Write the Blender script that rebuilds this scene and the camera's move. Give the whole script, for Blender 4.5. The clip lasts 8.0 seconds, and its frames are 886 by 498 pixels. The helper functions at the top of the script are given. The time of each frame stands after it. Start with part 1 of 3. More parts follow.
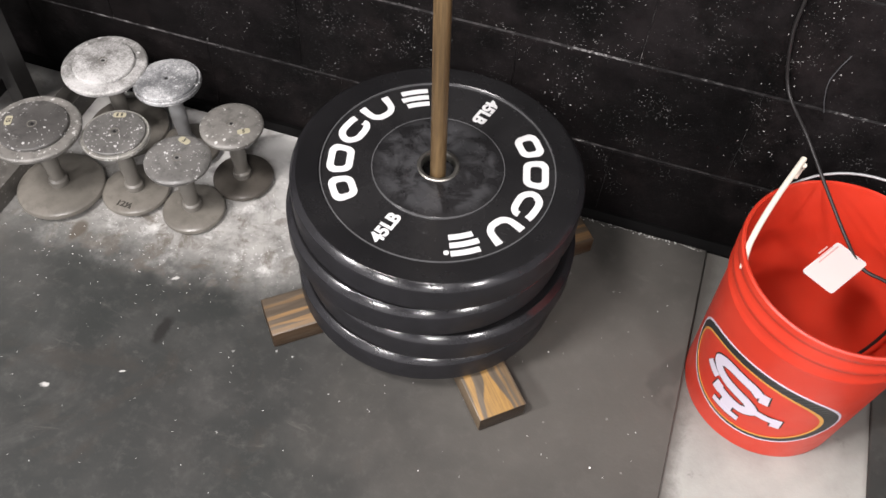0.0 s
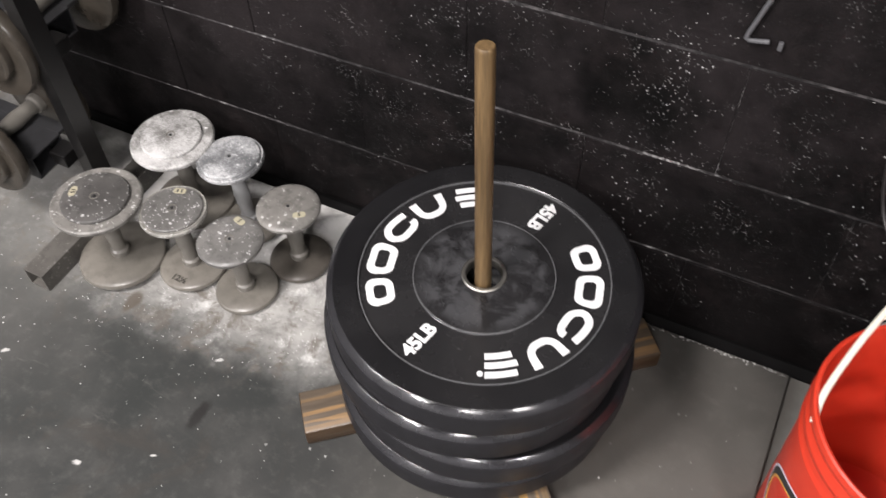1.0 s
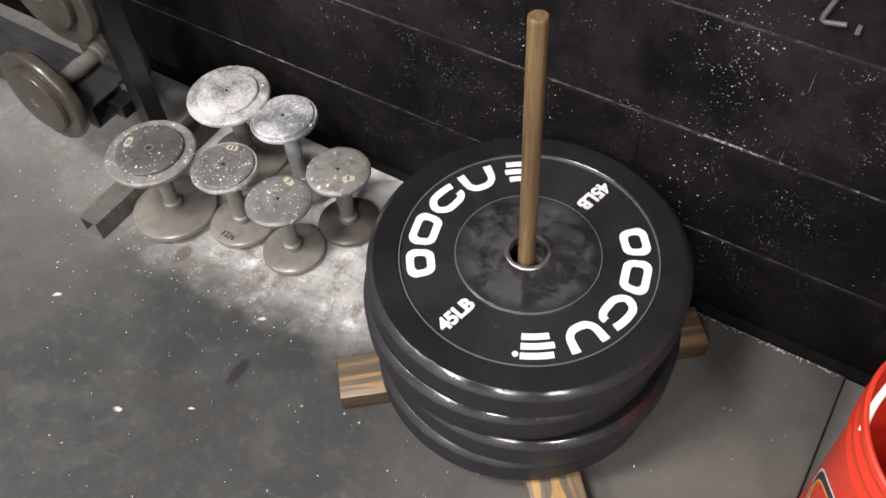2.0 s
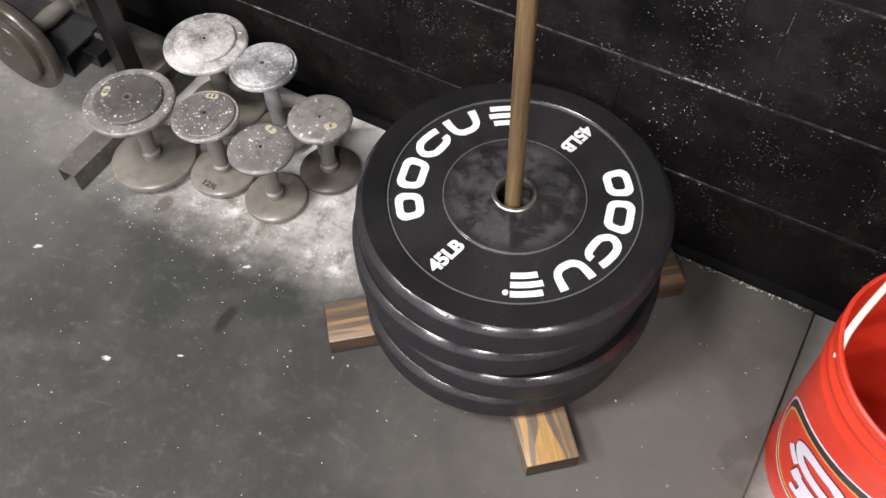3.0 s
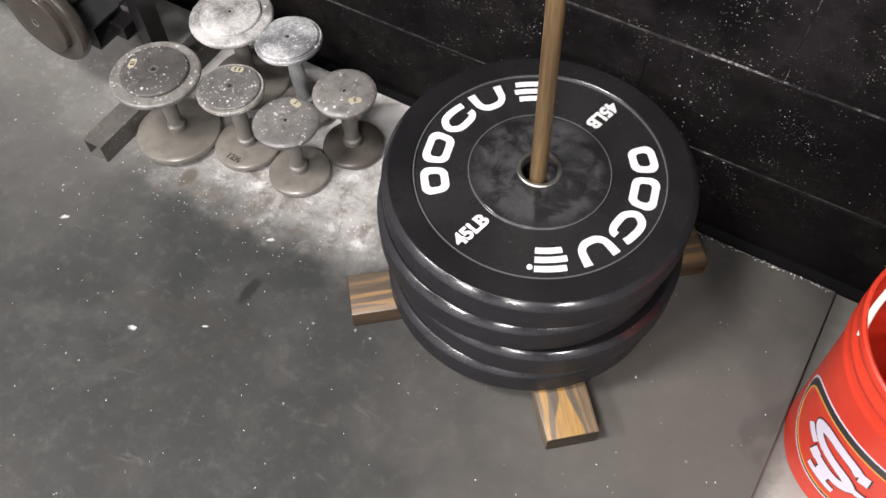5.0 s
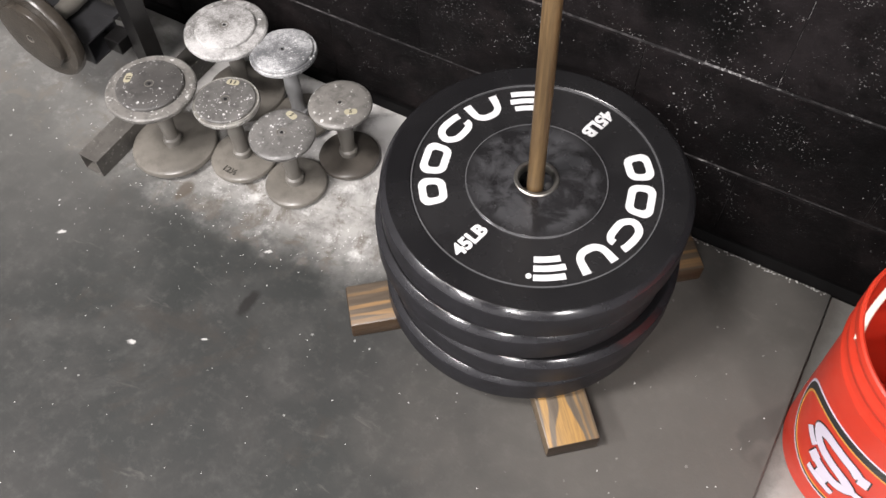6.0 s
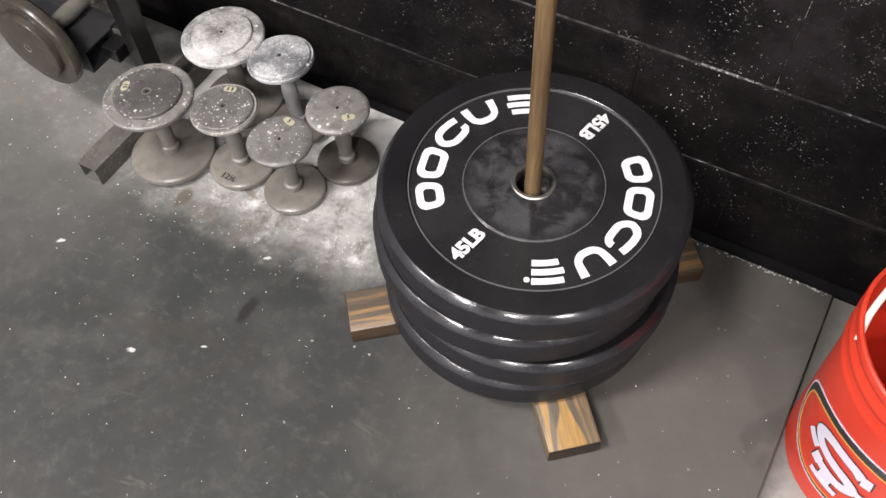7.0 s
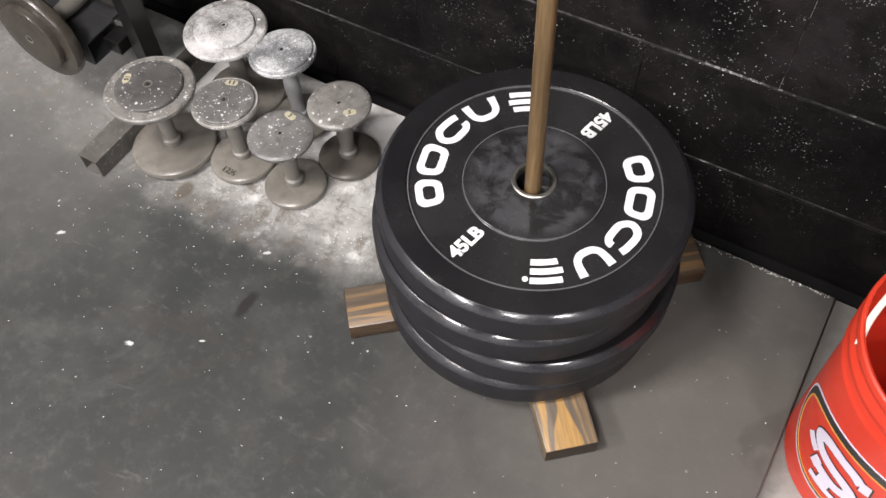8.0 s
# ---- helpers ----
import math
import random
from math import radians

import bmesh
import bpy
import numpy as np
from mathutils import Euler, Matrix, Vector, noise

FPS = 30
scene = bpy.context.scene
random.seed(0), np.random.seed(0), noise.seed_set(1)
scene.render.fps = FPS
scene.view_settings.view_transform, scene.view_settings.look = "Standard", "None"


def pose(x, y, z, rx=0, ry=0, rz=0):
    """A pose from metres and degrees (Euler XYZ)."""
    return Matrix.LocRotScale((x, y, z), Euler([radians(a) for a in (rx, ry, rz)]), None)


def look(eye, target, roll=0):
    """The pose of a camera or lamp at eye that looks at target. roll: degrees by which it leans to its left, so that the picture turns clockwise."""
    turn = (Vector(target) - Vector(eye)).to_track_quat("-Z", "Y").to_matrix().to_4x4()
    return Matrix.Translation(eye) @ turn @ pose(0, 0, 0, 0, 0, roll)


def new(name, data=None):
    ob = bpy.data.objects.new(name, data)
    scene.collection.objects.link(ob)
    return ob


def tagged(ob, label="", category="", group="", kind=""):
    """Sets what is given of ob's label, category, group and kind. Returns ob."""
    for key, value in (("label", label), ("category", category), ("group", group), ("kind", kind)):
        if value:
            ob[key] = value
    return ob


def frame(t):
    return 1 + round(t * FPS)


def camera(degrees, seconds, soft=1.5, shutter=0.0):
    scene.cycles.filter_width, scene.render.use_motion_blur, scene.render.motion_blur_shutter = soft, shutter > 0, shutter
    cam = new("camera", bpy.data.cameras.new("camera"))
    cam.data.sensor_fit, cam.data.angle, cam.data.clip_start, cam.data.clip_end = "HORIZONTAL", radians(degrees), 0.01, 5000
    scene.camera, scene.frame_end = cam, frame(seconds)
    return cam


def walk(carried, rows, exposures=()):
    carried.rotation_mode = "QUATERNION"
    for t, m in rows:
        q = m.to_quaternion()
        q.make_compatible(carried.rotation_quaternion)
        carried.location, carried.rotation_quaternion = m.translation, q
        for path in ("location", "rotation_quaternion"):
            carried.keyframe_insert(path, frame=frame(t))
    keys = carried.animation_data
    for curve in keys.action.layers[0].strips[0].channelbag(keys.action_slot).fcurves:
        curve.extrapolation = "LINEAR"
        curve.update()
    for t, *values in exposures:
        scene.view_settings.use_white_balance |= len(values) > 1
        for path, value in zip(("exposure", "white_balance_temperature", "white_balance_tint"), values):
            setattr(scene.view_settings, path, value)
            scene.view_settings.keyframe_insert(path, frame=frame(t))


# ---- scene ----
cam = camera(54.4, 8.0, shutter=0.35)
PATH = [
    (0, (0.25, -0.861, 1.329), (-0.058, 0.278, -0.286), 4.6),
    (0.5, (0.261, -0.803, 1.329), (-0.055, 0.334, -0.286), 4.3),
    (0.6, (0.271, -0.779, 1.331), (-0.066, 0.356, -0.276), 3.3),
    (0.7, (0.277, -0.758, 1.333), (-0.130, 0.381, -0.253), 1.6),
    (0.8, (0.282, -0.738, 1.332), (-0.197, 0.392, -0.245), 0.8),
    (1, (0.297, -0.697, 1.323), (-0.283, 0.411, -0.237), -1.3),
    (1.5, (0.311, -0.651, 1.313), (-0.38, 0.359, -0.269), -3.3),
    (1.7, (0.313, -0.651, 1.307), (-0.384, 0.34, -0.284), -3.5),
    (2.8, (0.295, -0.704, 1.312), (-0.285, 0.257, -0.344), -1.1),
    (3, (0.292, -0.705, 1.316), (-0.269, 0.249, -0.35), -0.7),
    (3.5, (0.294, -0.708, 1.319), (-0.246, 0.238, -0.358), -0.4),
    (4, (0.288, -0.714, 1.322), (-0.246, 0.222, -0.363), -0.1),
    (4.5, (0.283, -0.72, 1.32), (-0.261, 0.194, -0.374), -0.3),
    (4.7, (0.284, -0.721, 1.319), (-0.275, 0.185, -0.375), -0.9),
    (5.8, (0.279, -0.726, 1.325), (-0.294, 0.188, -0.361), -1.7),
    (6, (0.275, -0.726, 1.328), (-0.283, 0.197, -0.356), -1.4),
    (6.5, (0.28, -0.723, 1.329), (-0.281, 0.211, -0.348), -1.7),
    (7, (0.282, -0.719, 1.325), (-0.289, 0.206, -0.354), -2.5),
    (7.5, (0.286, -0.714, 1.321), (-0.295, 0.197, -0.361), -3.2),
    (8, (0.287, -0.707, 1.321), (-0.291, 0.202, -0.365), -2.4),
]
walk(cam, [(t, look(eye, target, roll)) for t, eye, target, roll in PATH], [(0, -0.14), (0.5, -0.12), (1.2, -0.02), (1.7, 0.0), (8, 0.0)])

# ---- world and lamps: a windowless gym with ceiling lamps ----
WALL_Y = 0.274
WALL_SLOPE = 0.018  # the block wall is not square to the plates
CEILING = 3.0
world = bpy.data.worlds.new("world")
world.use_nodes = True
world.node_tree.nodes["Background"].inputs[0].default_value = (0.9, 0.95, 1.0, 1)
world.node_tree.nodes["Background"].inputs[1].default_value = 0.008
scene.world = world


def ceiling_lamp(x, y, length, width, watts, color):
    data = bpy.data.lights.new("ceiling_lamp", "AREA")
    data.shape, data.size, data.size_y = "RECTANGLE", length, width
    data.energy, data.color = watts, color
    ob = new("ceiling_lamp", data)
    ob.matrix_world = pose(x, y, CEILING - 0.06, 0, 0, 0)
    return ob


ceiling_lamp(-0.80, -1.35, 0.50, 0.50, 112, (1.0, 0.945, 0.935))
# unseen fill lamp, added to soften the shade right of the stack
ceiling_lamp(0.55, -2.2, 0.34, 0.34, 45, (1.0, 0.95, 0.935))
for lamp_x, lamp_y, watts in ((-2.55, -2.85, 150), (-0.95, -3.75, 105), (1.15, -3.65, 80), (2.85, -2.55, 90)):
    ceiling_lamp(lamp_x, lamp_y, 0.55, 0.30, watts, (1.0, 0.96, 0.965))


# ---- material helpers ----
class Nodes:
    """Short hand for a node tree."""

    def __init__(self, name):
        self.mat = bpy.data.materials.new(name)
        self.mat.use_nodes = True
        self.tree = self.mat.node_tree
        self.bsdf = self.tree.nodes["Principled BSDF"]
        self.coord = self.tree.nodes.new("ShaderNodeTexCoord").outputs["Object"]

    def link(self, a, b):
        self.tree.links.new(a, b)

    def put(self, socket, value):
        if isinstance(value, bpy.types.NodeSocket):
            self.link(value, socket)
        else:
            socket.default_value = value

    def mapped(self, scale, rot=(0, 0, 0), offset=None):
        n = self.tree.nodes.new("ShaderNodeMapping")
        self.link(self.coord, n.inputs["Vector"])
        n.inputs["Scale"].default_value = scale
        n.inputs["Rotation"].default_value = rot
        if offset is not None:
            self.put(n.inputs["Location"], offset)
        return n.outputs[0]

    def noise(self, scale, detail=4, rough=0.55, vector=None, distort=0.0):
        n = self.tree.nodes.new("ShaderNodeTexNoise")
        self.link(vector or self.coord, n.inputs["Vector"])
        n.inputs["Scale"].default_value, n.inputs["Detail"].default_value = scale, detail
        n.inputs["Roughness"].default_value, n.inputs["Distortion"].default_value = rough, distort
        return n.outputs["Fac"]

    def ramp(self, fac, a, b, lo=0.0, hi=1.0):
        n = self.tree.nodes.new("ShaderNodeMapRange")
        n.interpolation_type = "SMOOTHSTEP"
        self.put(n.inputs["Value"], fac)
        for i, v in zip(("From Min", "From Max", "To Min", "To Max"), (a, b, lo, hi)):
            n.inputs[i].default_value = v
        return n.outputs[0]

    def math(self, op, a, b=0.0):
        n = self.tree.nodes.new("ShaderNodeMath")
        n.operation = op
        self.put(n.inputs[0], a)
        self.put(n.inputs[1], b)
        return n.outputs[0]

    def mix(self, fac, a, b):
        n = self.tree.nodes.new("ShaderNodeMix")
        n.data_type = "RGBA"
        self.put(n.inputs[0], fac)
        for s, v in ((n.inputs[6], a), (n.inputs[7], b)):
            if isinstance(v, tuple):
                v = (*v, 1.0)
            self.put(s, v)
        return n.outputs[2]

    def axis(self, i):
        n = self.tree.nodes.new("ShaderNodeSeparateXYZ")
        self.link(self.coord, n.inputs[0])
        return n.outputs[i]

    def specks(self, scale, size, share, squash=(1, 1, 1)):
        """Sparse dots: cells of a Voronoi pattern of which a share holds a dot of random size."""
        n = self.tree.nodes.new("ShaderNodeTexVoronoi")
        n.inputs["Scale"].default_value = scale
        warp = self.tree.nodes.new("ShaderNodeMixRGB")
        warp.blend_type, warp.inputs[0].default_value = "ADD", 0.006
        self.link(self.mapped(squash), warp.inputs[1])
        w = self.tree.nodes.new("ShaderNodeTexNoise")
        w.inputs["Scale"].default_value = 160
        self.link(self.coord, w.inputs["Vector"])
        self.link(w.outputs["Color"], warp.inputs[2])
        self.link(warp.outputs[0], n.inputs["Vector"])
        sep = self.tree.nodes.new("ShaderNodeSeparateColor")
        self.link(n.outputs["Color"], sep.inputs[0])
        keep = self.math("LESS_THAN", sep.outputs[0], share)
        limit = self.math("MULTIPLY", self.math("POWER", sep.outputs[1], 1.8), size)
        inside = self.math("LESS_THAN", n.outputs["Distance"], limit)
        return self.math("MULTIPLY", keep, inside)

    def bump(self, height, strength, distance=0.002):
        n = self.tree.nodes.new("ShaderNodeBump")
        n.inputs["Strength"].default_value, n.inputs["Distance"].default_value = strength, distance
        self.link(height, n.inputs["Height"])
        self.link(n.outputs[0], self.bsdf.inputs["Normal"])

    def done(self, color, rough=0.5, metal=0.0, spec=0.5):
        if isinstance(color, tuple):
            color = (*color, 1.0)
        self.put(self.bsdf.inputs["Base Color"], color)
        self.put(self.bsdf.inputs["Roughness"], rough)
        self.bsdf.inputs["Metallic"].default_value = metal
        self.bsdf.inputs["Specular IOR Level"].default_value = spec
        return self.mat


def plain(name, color, rough=0.5, metal=0.0, vary=0.15, scale=30, bump=0.05, spec=0.5):
    n = Nodes(name)
    f = n.noise(scale, 5)
    g = n.noise(scale / 7, 3)
    dark = tuple(c * (1 - vary) for c in color)
    light = tuple(min(1, c * (1 + vary)) for c in color)
    col = n.mix(n.math("MULTIPLY", n.math("ADD", f, g), 0.5), dark, light)
    n.bump(f, bump, 0.001)
    return n.done(col, n.ramp(g, 0.3, 0.7, rough * 0.85, min(1, rough * 1.15)), metal, spec)


# ---- materials ----
SMEARS = ((-0.536, -0.426, 0.013, 0.006, 20), (-0.804, -0.315, 0.012, 0.006, 40), (-0.44, -0.16, 0.012, 0.005, 35), (-0.43, -0.36, 0.009, 0.003, 30))

def rubber_floor():
    n = Nodes("rubber_mat")
    big, mid, fine = n.noise(2.3, 4, 0.6), n.noise(9, 5, 0.65), n.noise(220, 2)
    col = n.mix(n.ramp(big, 0.35, 0.65), (0.0230, 0.0252, 0.0238), (0.0315, 0.0315, 0.0298))
    col = n.mix(n.ramp(mid, 0.42, 0.74, 0, 0.36), col, (0.080, 0.079, 0.074))
    col = n.mix(n.ramp(n.noise(5, 6, 0.7, distort=0.6), 0.56, 0.70, 0, 0.16), col, (0.12, 0.118, 0.11))
    col = n.mix(n.ramp(n.noise(38, 5, 0.7), 0.48, 0.74, 0, 0.24), col, (0.115, 0.112, 0.104))
    col = n.mix(n.ramp(n.noise(24, 4, 0.7, distort=0.8), 0.60, 0.74, 0, 0.2), col, (0.022, 0.022, 0.021))
    col = n.mix(n.ramp(n.noise(1.0, 5, 0.6, n.mapped((5, 22, 5), (0, 0, 0.7))), 0.58, 0.76, 0, 0.15), col, (0.11, 0.108, 0.10))
    # chalk trodden in along the wall where the dumbbells stand
    x, y = n.axis(0), n.axis(1)
    edge = n.math("ADD", y, n.math("MULTIPLY", n.math("SUBTRACT", n.noise(7, 5, 0.65), 0.5), 0.16))
    along = n.math("ADD", x, n.math("MULTIPLY", n.math("SUBTRACT", n.noise(5, 4), 0.5), 0.3))
    reach = n.math("MULTIPLY", n.ramp(along, -0.36, -0.12, 1, 0), n.ramp(along, -1.02, -0.80, 0.25, 1))
    dust = n.math("MULTIPLY", n.ramp(edge, -0.19, -0.03), reach)
    dust = n.math("MULTIPLY", dust, n.ramp(n.noise(26, 6, 0.7), 0.25, 0.62, 0.45, 1.0))
    col = n.mix(dust, col, (0.37, 0.36, 0.34))
    col = n.mix(n.math("MULTIPLY", dust, n.ramp(n.noise(16, 5, 0.7), 0.52, 0.68)), col, (0.60, 0.59, 0.57))
    dirt = n.math("MULTIPLY", n.ramp(n.noise(19, 6, 0.72, distort=0.5), 0.50, 0.64, 0, 0.75), n.ramp(edge, -0.22, -0.1))
    col = n.mix(n.math("MULTIPLY", dirt, n.ramp(along, -0.36, -0.2, 1, 0)), col, (0.105, 0.088, 0.070))
    pile = n.math("MULTIPLY", n.math("MULTIPLY", n.ramp(edge, 0.0, 0.15), n.ramp(along, -0.32, -0.20, 1, 0)), n.ramp(n.noise(21, 5, 0.7), 0.28, 0.55, 0.35, 1))
    col = n.mix(n.math("MULTIPLY", n.math("MULTIPLY", pile, reach), 0.85), col, (0.62, 0.61, 0.59))
    # brown stains and pale scuffs by the stand
    col = n.mix(n.ramp(n.noise(6.5, 6, 0.72, distort=0.9), 0.55, 0.70, 0, 0.5), col, (0.040, 0.034, 0.028))
    col = n.mix(n.ramp(n.noise(1.0, 6, 0.7, n.mapped((9, 30, 9), (0, 0, -0.9)), 0.7), 0.62, 0.74, 0, 0.3), col, (0.14, 0.132, 0.12))
    haze = n.math("MULTIPLY", n.ramp(along, -0.50, -0.95), n.ramp(edge, -0.55, -0.05))
    col = n.mix(n.math("MULTIPLY", haze, 0.36), col, (0.22, 0.215, 0.2))
    # white chalk crumbs ground into the rubber
    near = n.math("ADD", n.math("MULTIPLY", dust, 0.6), 0.25)
    dots = n.math("MULTIPLY", n.specks(70, 0.22, 0.11), n.ramp(n.noise(4, 2), 0.35, 0.6))
    more = n.math("MULTIPLY", n.specks(190, 0.36, 0.5), n.math("MULTIPLY", dust, n.ramp(n.noise(14, 3), 0.45, 0.6)))
    col = n.mix(n.math("MULTIPLY", n.math("MAXIMUM", dots, more), n.math("ADD", near, 0.2)), col, (0.7, 0.69, 0.67))
    # one oily blot, a brownish scuff by the dumbbells and a paler, browner patch by the stand that also lifts floor the
    # lamps leave too dark
    def blot(cx, cy, rx, ry, turn, rag):
        c, sn = math.cos(radians(turn)), math.sin(radians(turn))
        dx, dy = n.math("SUBTRACT", x, cx), n.math("SUBTRACT", y, cy)
        u = n.math("DIVIDE", n.math("ADD", n.math("MULTIPLY", dx, c), n.math("MULTIPLY", dy, sn)), rx)
        v = n.math("DIVIDE", n.math("SUBTRACT", n.math("MULTIPLY", dy, c), n.math("MULTIPLY", dx, sn)), ry)
        d = n.math("SQRT", n.math("ADD", n.math("MULTIPLY", u, u), n.math("MULTIPLY", v, v)))
        return n.math("ADD", d, n.math("MULTIPLY", n.math("SUBTRACT", n.noise(rag, 4, 0.6), 0.5), 1.1))
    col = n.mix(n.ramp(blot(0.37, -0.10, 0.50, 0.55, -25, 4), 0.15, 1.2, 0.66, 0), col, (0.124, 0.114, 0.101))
    col = n.mix(n.ramp(blot(-0.664, -0.130, 0.036, 0.016, 86, 30), 0.5, 1.1, 0.85, 0), col, (0.085, 0.070, 0.054))
    col = n.mix(n.ramp(blot(-0.408, -0.266, 0.031, 0.012, 88, 40), 0.6, 1.25, 1.0, 0), col, (0.014, 0.013, 0.012))
    for cx, cy, rx, ry, turn in SMEARS:
        col = n.mix(n.ramp(blot(cx, cy, rx * 1.25, ry * 1.25, turn, 190), 0.25, 0.70, 0.8, 0), col, (0.55, 0.54, 0.52))
    # dark rubbed marks
    col = n.mix(n.math("MULTIPLY", n.ramp(n.noise(3.2, 3, 0.5, distort=1.2), 0.66, 0.72), 0.35), col, (0.03, 0.03, 0.028))
    n.bump(n.math("ADD", n.math("MULTIPLY", fine, 0.6), mid), 0.25, 0.0015)
    return n.done(col, n.ramp(mid, 0.3, 0.7, 0.62, 0.82), 0.0, 0.35)


def concrete():
    n = Nodes("concrete")
    big, fine = n.noise(4, 6, 0.65), n.noise(160, 3)
    col = n.mix(n.ramp(big, 0.3, 0.7), (0.30, 0.30, 0.28), (0.42, 0.42, 0.39))
    col = n.mix(n.ramp(n.noise(14, 5, 0.7), 0.62, 0.75, 0, 0.7), col, (0.13, 0.125, 0.115))
    # darker brown towards the wall joint
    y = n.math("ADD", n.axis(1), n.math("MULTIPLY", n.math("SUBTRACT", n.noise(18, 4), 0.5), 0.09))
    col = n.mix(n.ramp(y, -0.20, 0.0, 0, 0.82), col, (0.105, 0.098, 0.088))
    # darker along the mat edge
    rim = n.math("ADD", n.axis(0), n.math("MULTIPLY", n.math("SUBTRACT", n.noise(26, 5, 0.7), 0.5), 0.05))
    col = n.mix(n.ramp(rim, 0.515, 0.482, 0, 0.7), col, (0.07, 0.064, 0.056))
    col = n.mix(n.specks(40, 0.12, 0.12), col, (0.05, 0.045, 0.04))
    n.bump(n.math("ADD", fine, big), 0.3, 0.002)
    return n.done(col, 0.8)


def black_block():
    n = Nodes("black_painted_block")
    info = n.tree.nodes.new("ShaderNodeObjectInfo").outputs["Random"]
    geo = n.tree.nodes.new("ShaderNodeNewGeometry").outputs["Position"]
    n.coord = geo
    pores, mid, big = n.noise(240, 4, 0.7), n.noise(30, 5, 0.6), n.noise(2.6, 4)
    col = n.mix(n.ramp(big, 0.3, 0.7), (0.0012, 0.0010, 0.0011), (0.0046, 0.0039, 0.0040))
    col = n.mix(n.math("MULTIPLY", info, 0.35), col, (0.0055, 0.0050, 0.0050))
    col = n.mix(n.ramp(n.noise(7, 6, 0.75), 0.46, 0.76, 0, 0.6), col, (0.022, 0.0168, 0.0168))
    col = n.mix(n.math("MULTIPLY", n.ramp(n.noise(3.1, 5, 0.7), 0.36, 0.64), n.ramp(n.axis(2), 0.12, 0.42, 0.1, 0.85)), col, (0.019, 0.0158, 0.0164))
    cloud = n.ramp(n.noise(3.6, 4, 0.65), 0.30, 0.70)
    across = n.math("MULTIPLY", n.ramp(n.axis(0), -0.66, -0.34, 0.25, 1.0), n.ramp(n.axis(2), 0.0, 0.32, 0.3, 1.0))
    dots = n.math("MULTIPLY", n.math("MULTIPLY", n.specks(165, 0.22, 0.26), across), n.ramp(cloud, 0, 1, 0.55, 1))
    small = n.math("MULTIPLY", n.math("MULTIPLY", n.specks(330, 0.40, 0.60), across), n.math("MULTIPLY", cloud, n.ramp(n.noise(17, 5, 0.7), 0.44, 0.70)))
    col = n.mix(n.math("MULTIPLY", n.math("MAXIMUM", dots, small), n.ramp(mid, 0.3, 0.6, 0.25, 1.0)), col, (0.66, 0.65, 0.64))
    n.bump(n.math("ADD", n.math("MULTIPLY", pores, 0.8), mid), 0.45, 0.003)
    return n.done(col, n.ramp(mid, 0.3, 0.7, 0.55, 0.75), 0.0, 0.10)


def mortar():
    n = Nodes("black_painted_mortar")
    f = n.noise(60, 5, 0.7)
    worn = n.math("MULTIPLY", n.ramp(f, 0.40, 0.62, 0.10, 0.9), n.ramp(n.noise(5, 5, 0.75), 0.38, 0.60, 0.10, 1.0))
    col = n.mix(worn, (0.006, 0.0056, 0.006), (0.12, 0.112, 0.112))
    chalked = n.math("MULTIPLY", n.ramp(n.noise(110, 4, 0.7), 0.46, 0.60), n.ramp(n.noise(9, 4, 0.7), 0.54, 0.66))
    col = n.mix(chalked, col, (0.5, 0.49, 0.48))
    n.bump(f, 0.5, 0.003)
    return n.done(col, 0.6)


def bumper_rubber():
    n = Nodes("bumper_rubber")
    smear = n.noise(24, 6, 0.64, distort=0.4)
    r = n.math("SQRT", n.math("ADD", n.math("POWER", n.axis(0), 2.0), n.math("POWER", n.axis(1), 2.0)))
    scuffed = n.math("MULTIPLY", n.ramp(smear, 0.40, 0.60), n.ramp(r, 0.11, 0.08))
    col = n.mix(n.ramp(n.noise(6, 4), 0.3, 0.7), (0.0076, 0.0074, 0.0082), (0.0140, 0.0136, 0.0143))
    # inside the raised ring a paler grey stands for the face's reflection
    col = n.mix(n.math("MULTIPLY", n.ramp(r, 0.1865, 0.183), n.ramp(n.noise(11, 5, 0.65), 0.3, 0.7, 0.25, 0.8)), col, (0.022, 0.0213, 0.0220))
    col = n.mix(n.math("MULTIPLY", scuffed, 0.85), col, (0.056, 0.056, 0.059))
    col = n.mix(n.math("MULTIPLY", n.specks(120, 0.15, 0.06), 0.4), col, (0.2, 0.2, 0.2))
    side = n.ramp(r, 0.2302, 0.2311)
    # rim and bevel get a lighter grey in place of light on the sides
    rim_lift = n.ramp(r, 0.2200, 0.2230)
    col = n.mix(n.math("MULTIPLY", rim_lift, n.ramp(n.noise(30, 4, 0.6), 0.3, 0.7, 0.6, 1.0)), col, (0.0205, 0.0200, 0.0225))
    n.bump(n.noise(180, 3), 0.06, 0.001)
    rough = n.ramp(n.noise(20, 4, 0.6), 0.3, 0.7, 0.19, 0.30)
    rough = n.math("ADD", rough, n.math("MULTIPLY", side, 0.22))
    bevel = n.math("MULTIPLY", n.ramp(r, 0.2205, 0.2222), n.math("SUBTRACT", 1.0, side))
    rough = n.math("SUBTRACT", rough, n.math("MULTIPLY", bevel, 0.07))
    n.done(col, rough, 0.0, 0.5)
    n.link(n.math("ADD", n.math("SUBTRACT", 0.5, n.math("MULTIPLY", side, 0.30)), n.math("MULTIPLY", bevel, 0.15)), n.bsdf.inputs["Specular IOR Level"])
    return n.mat


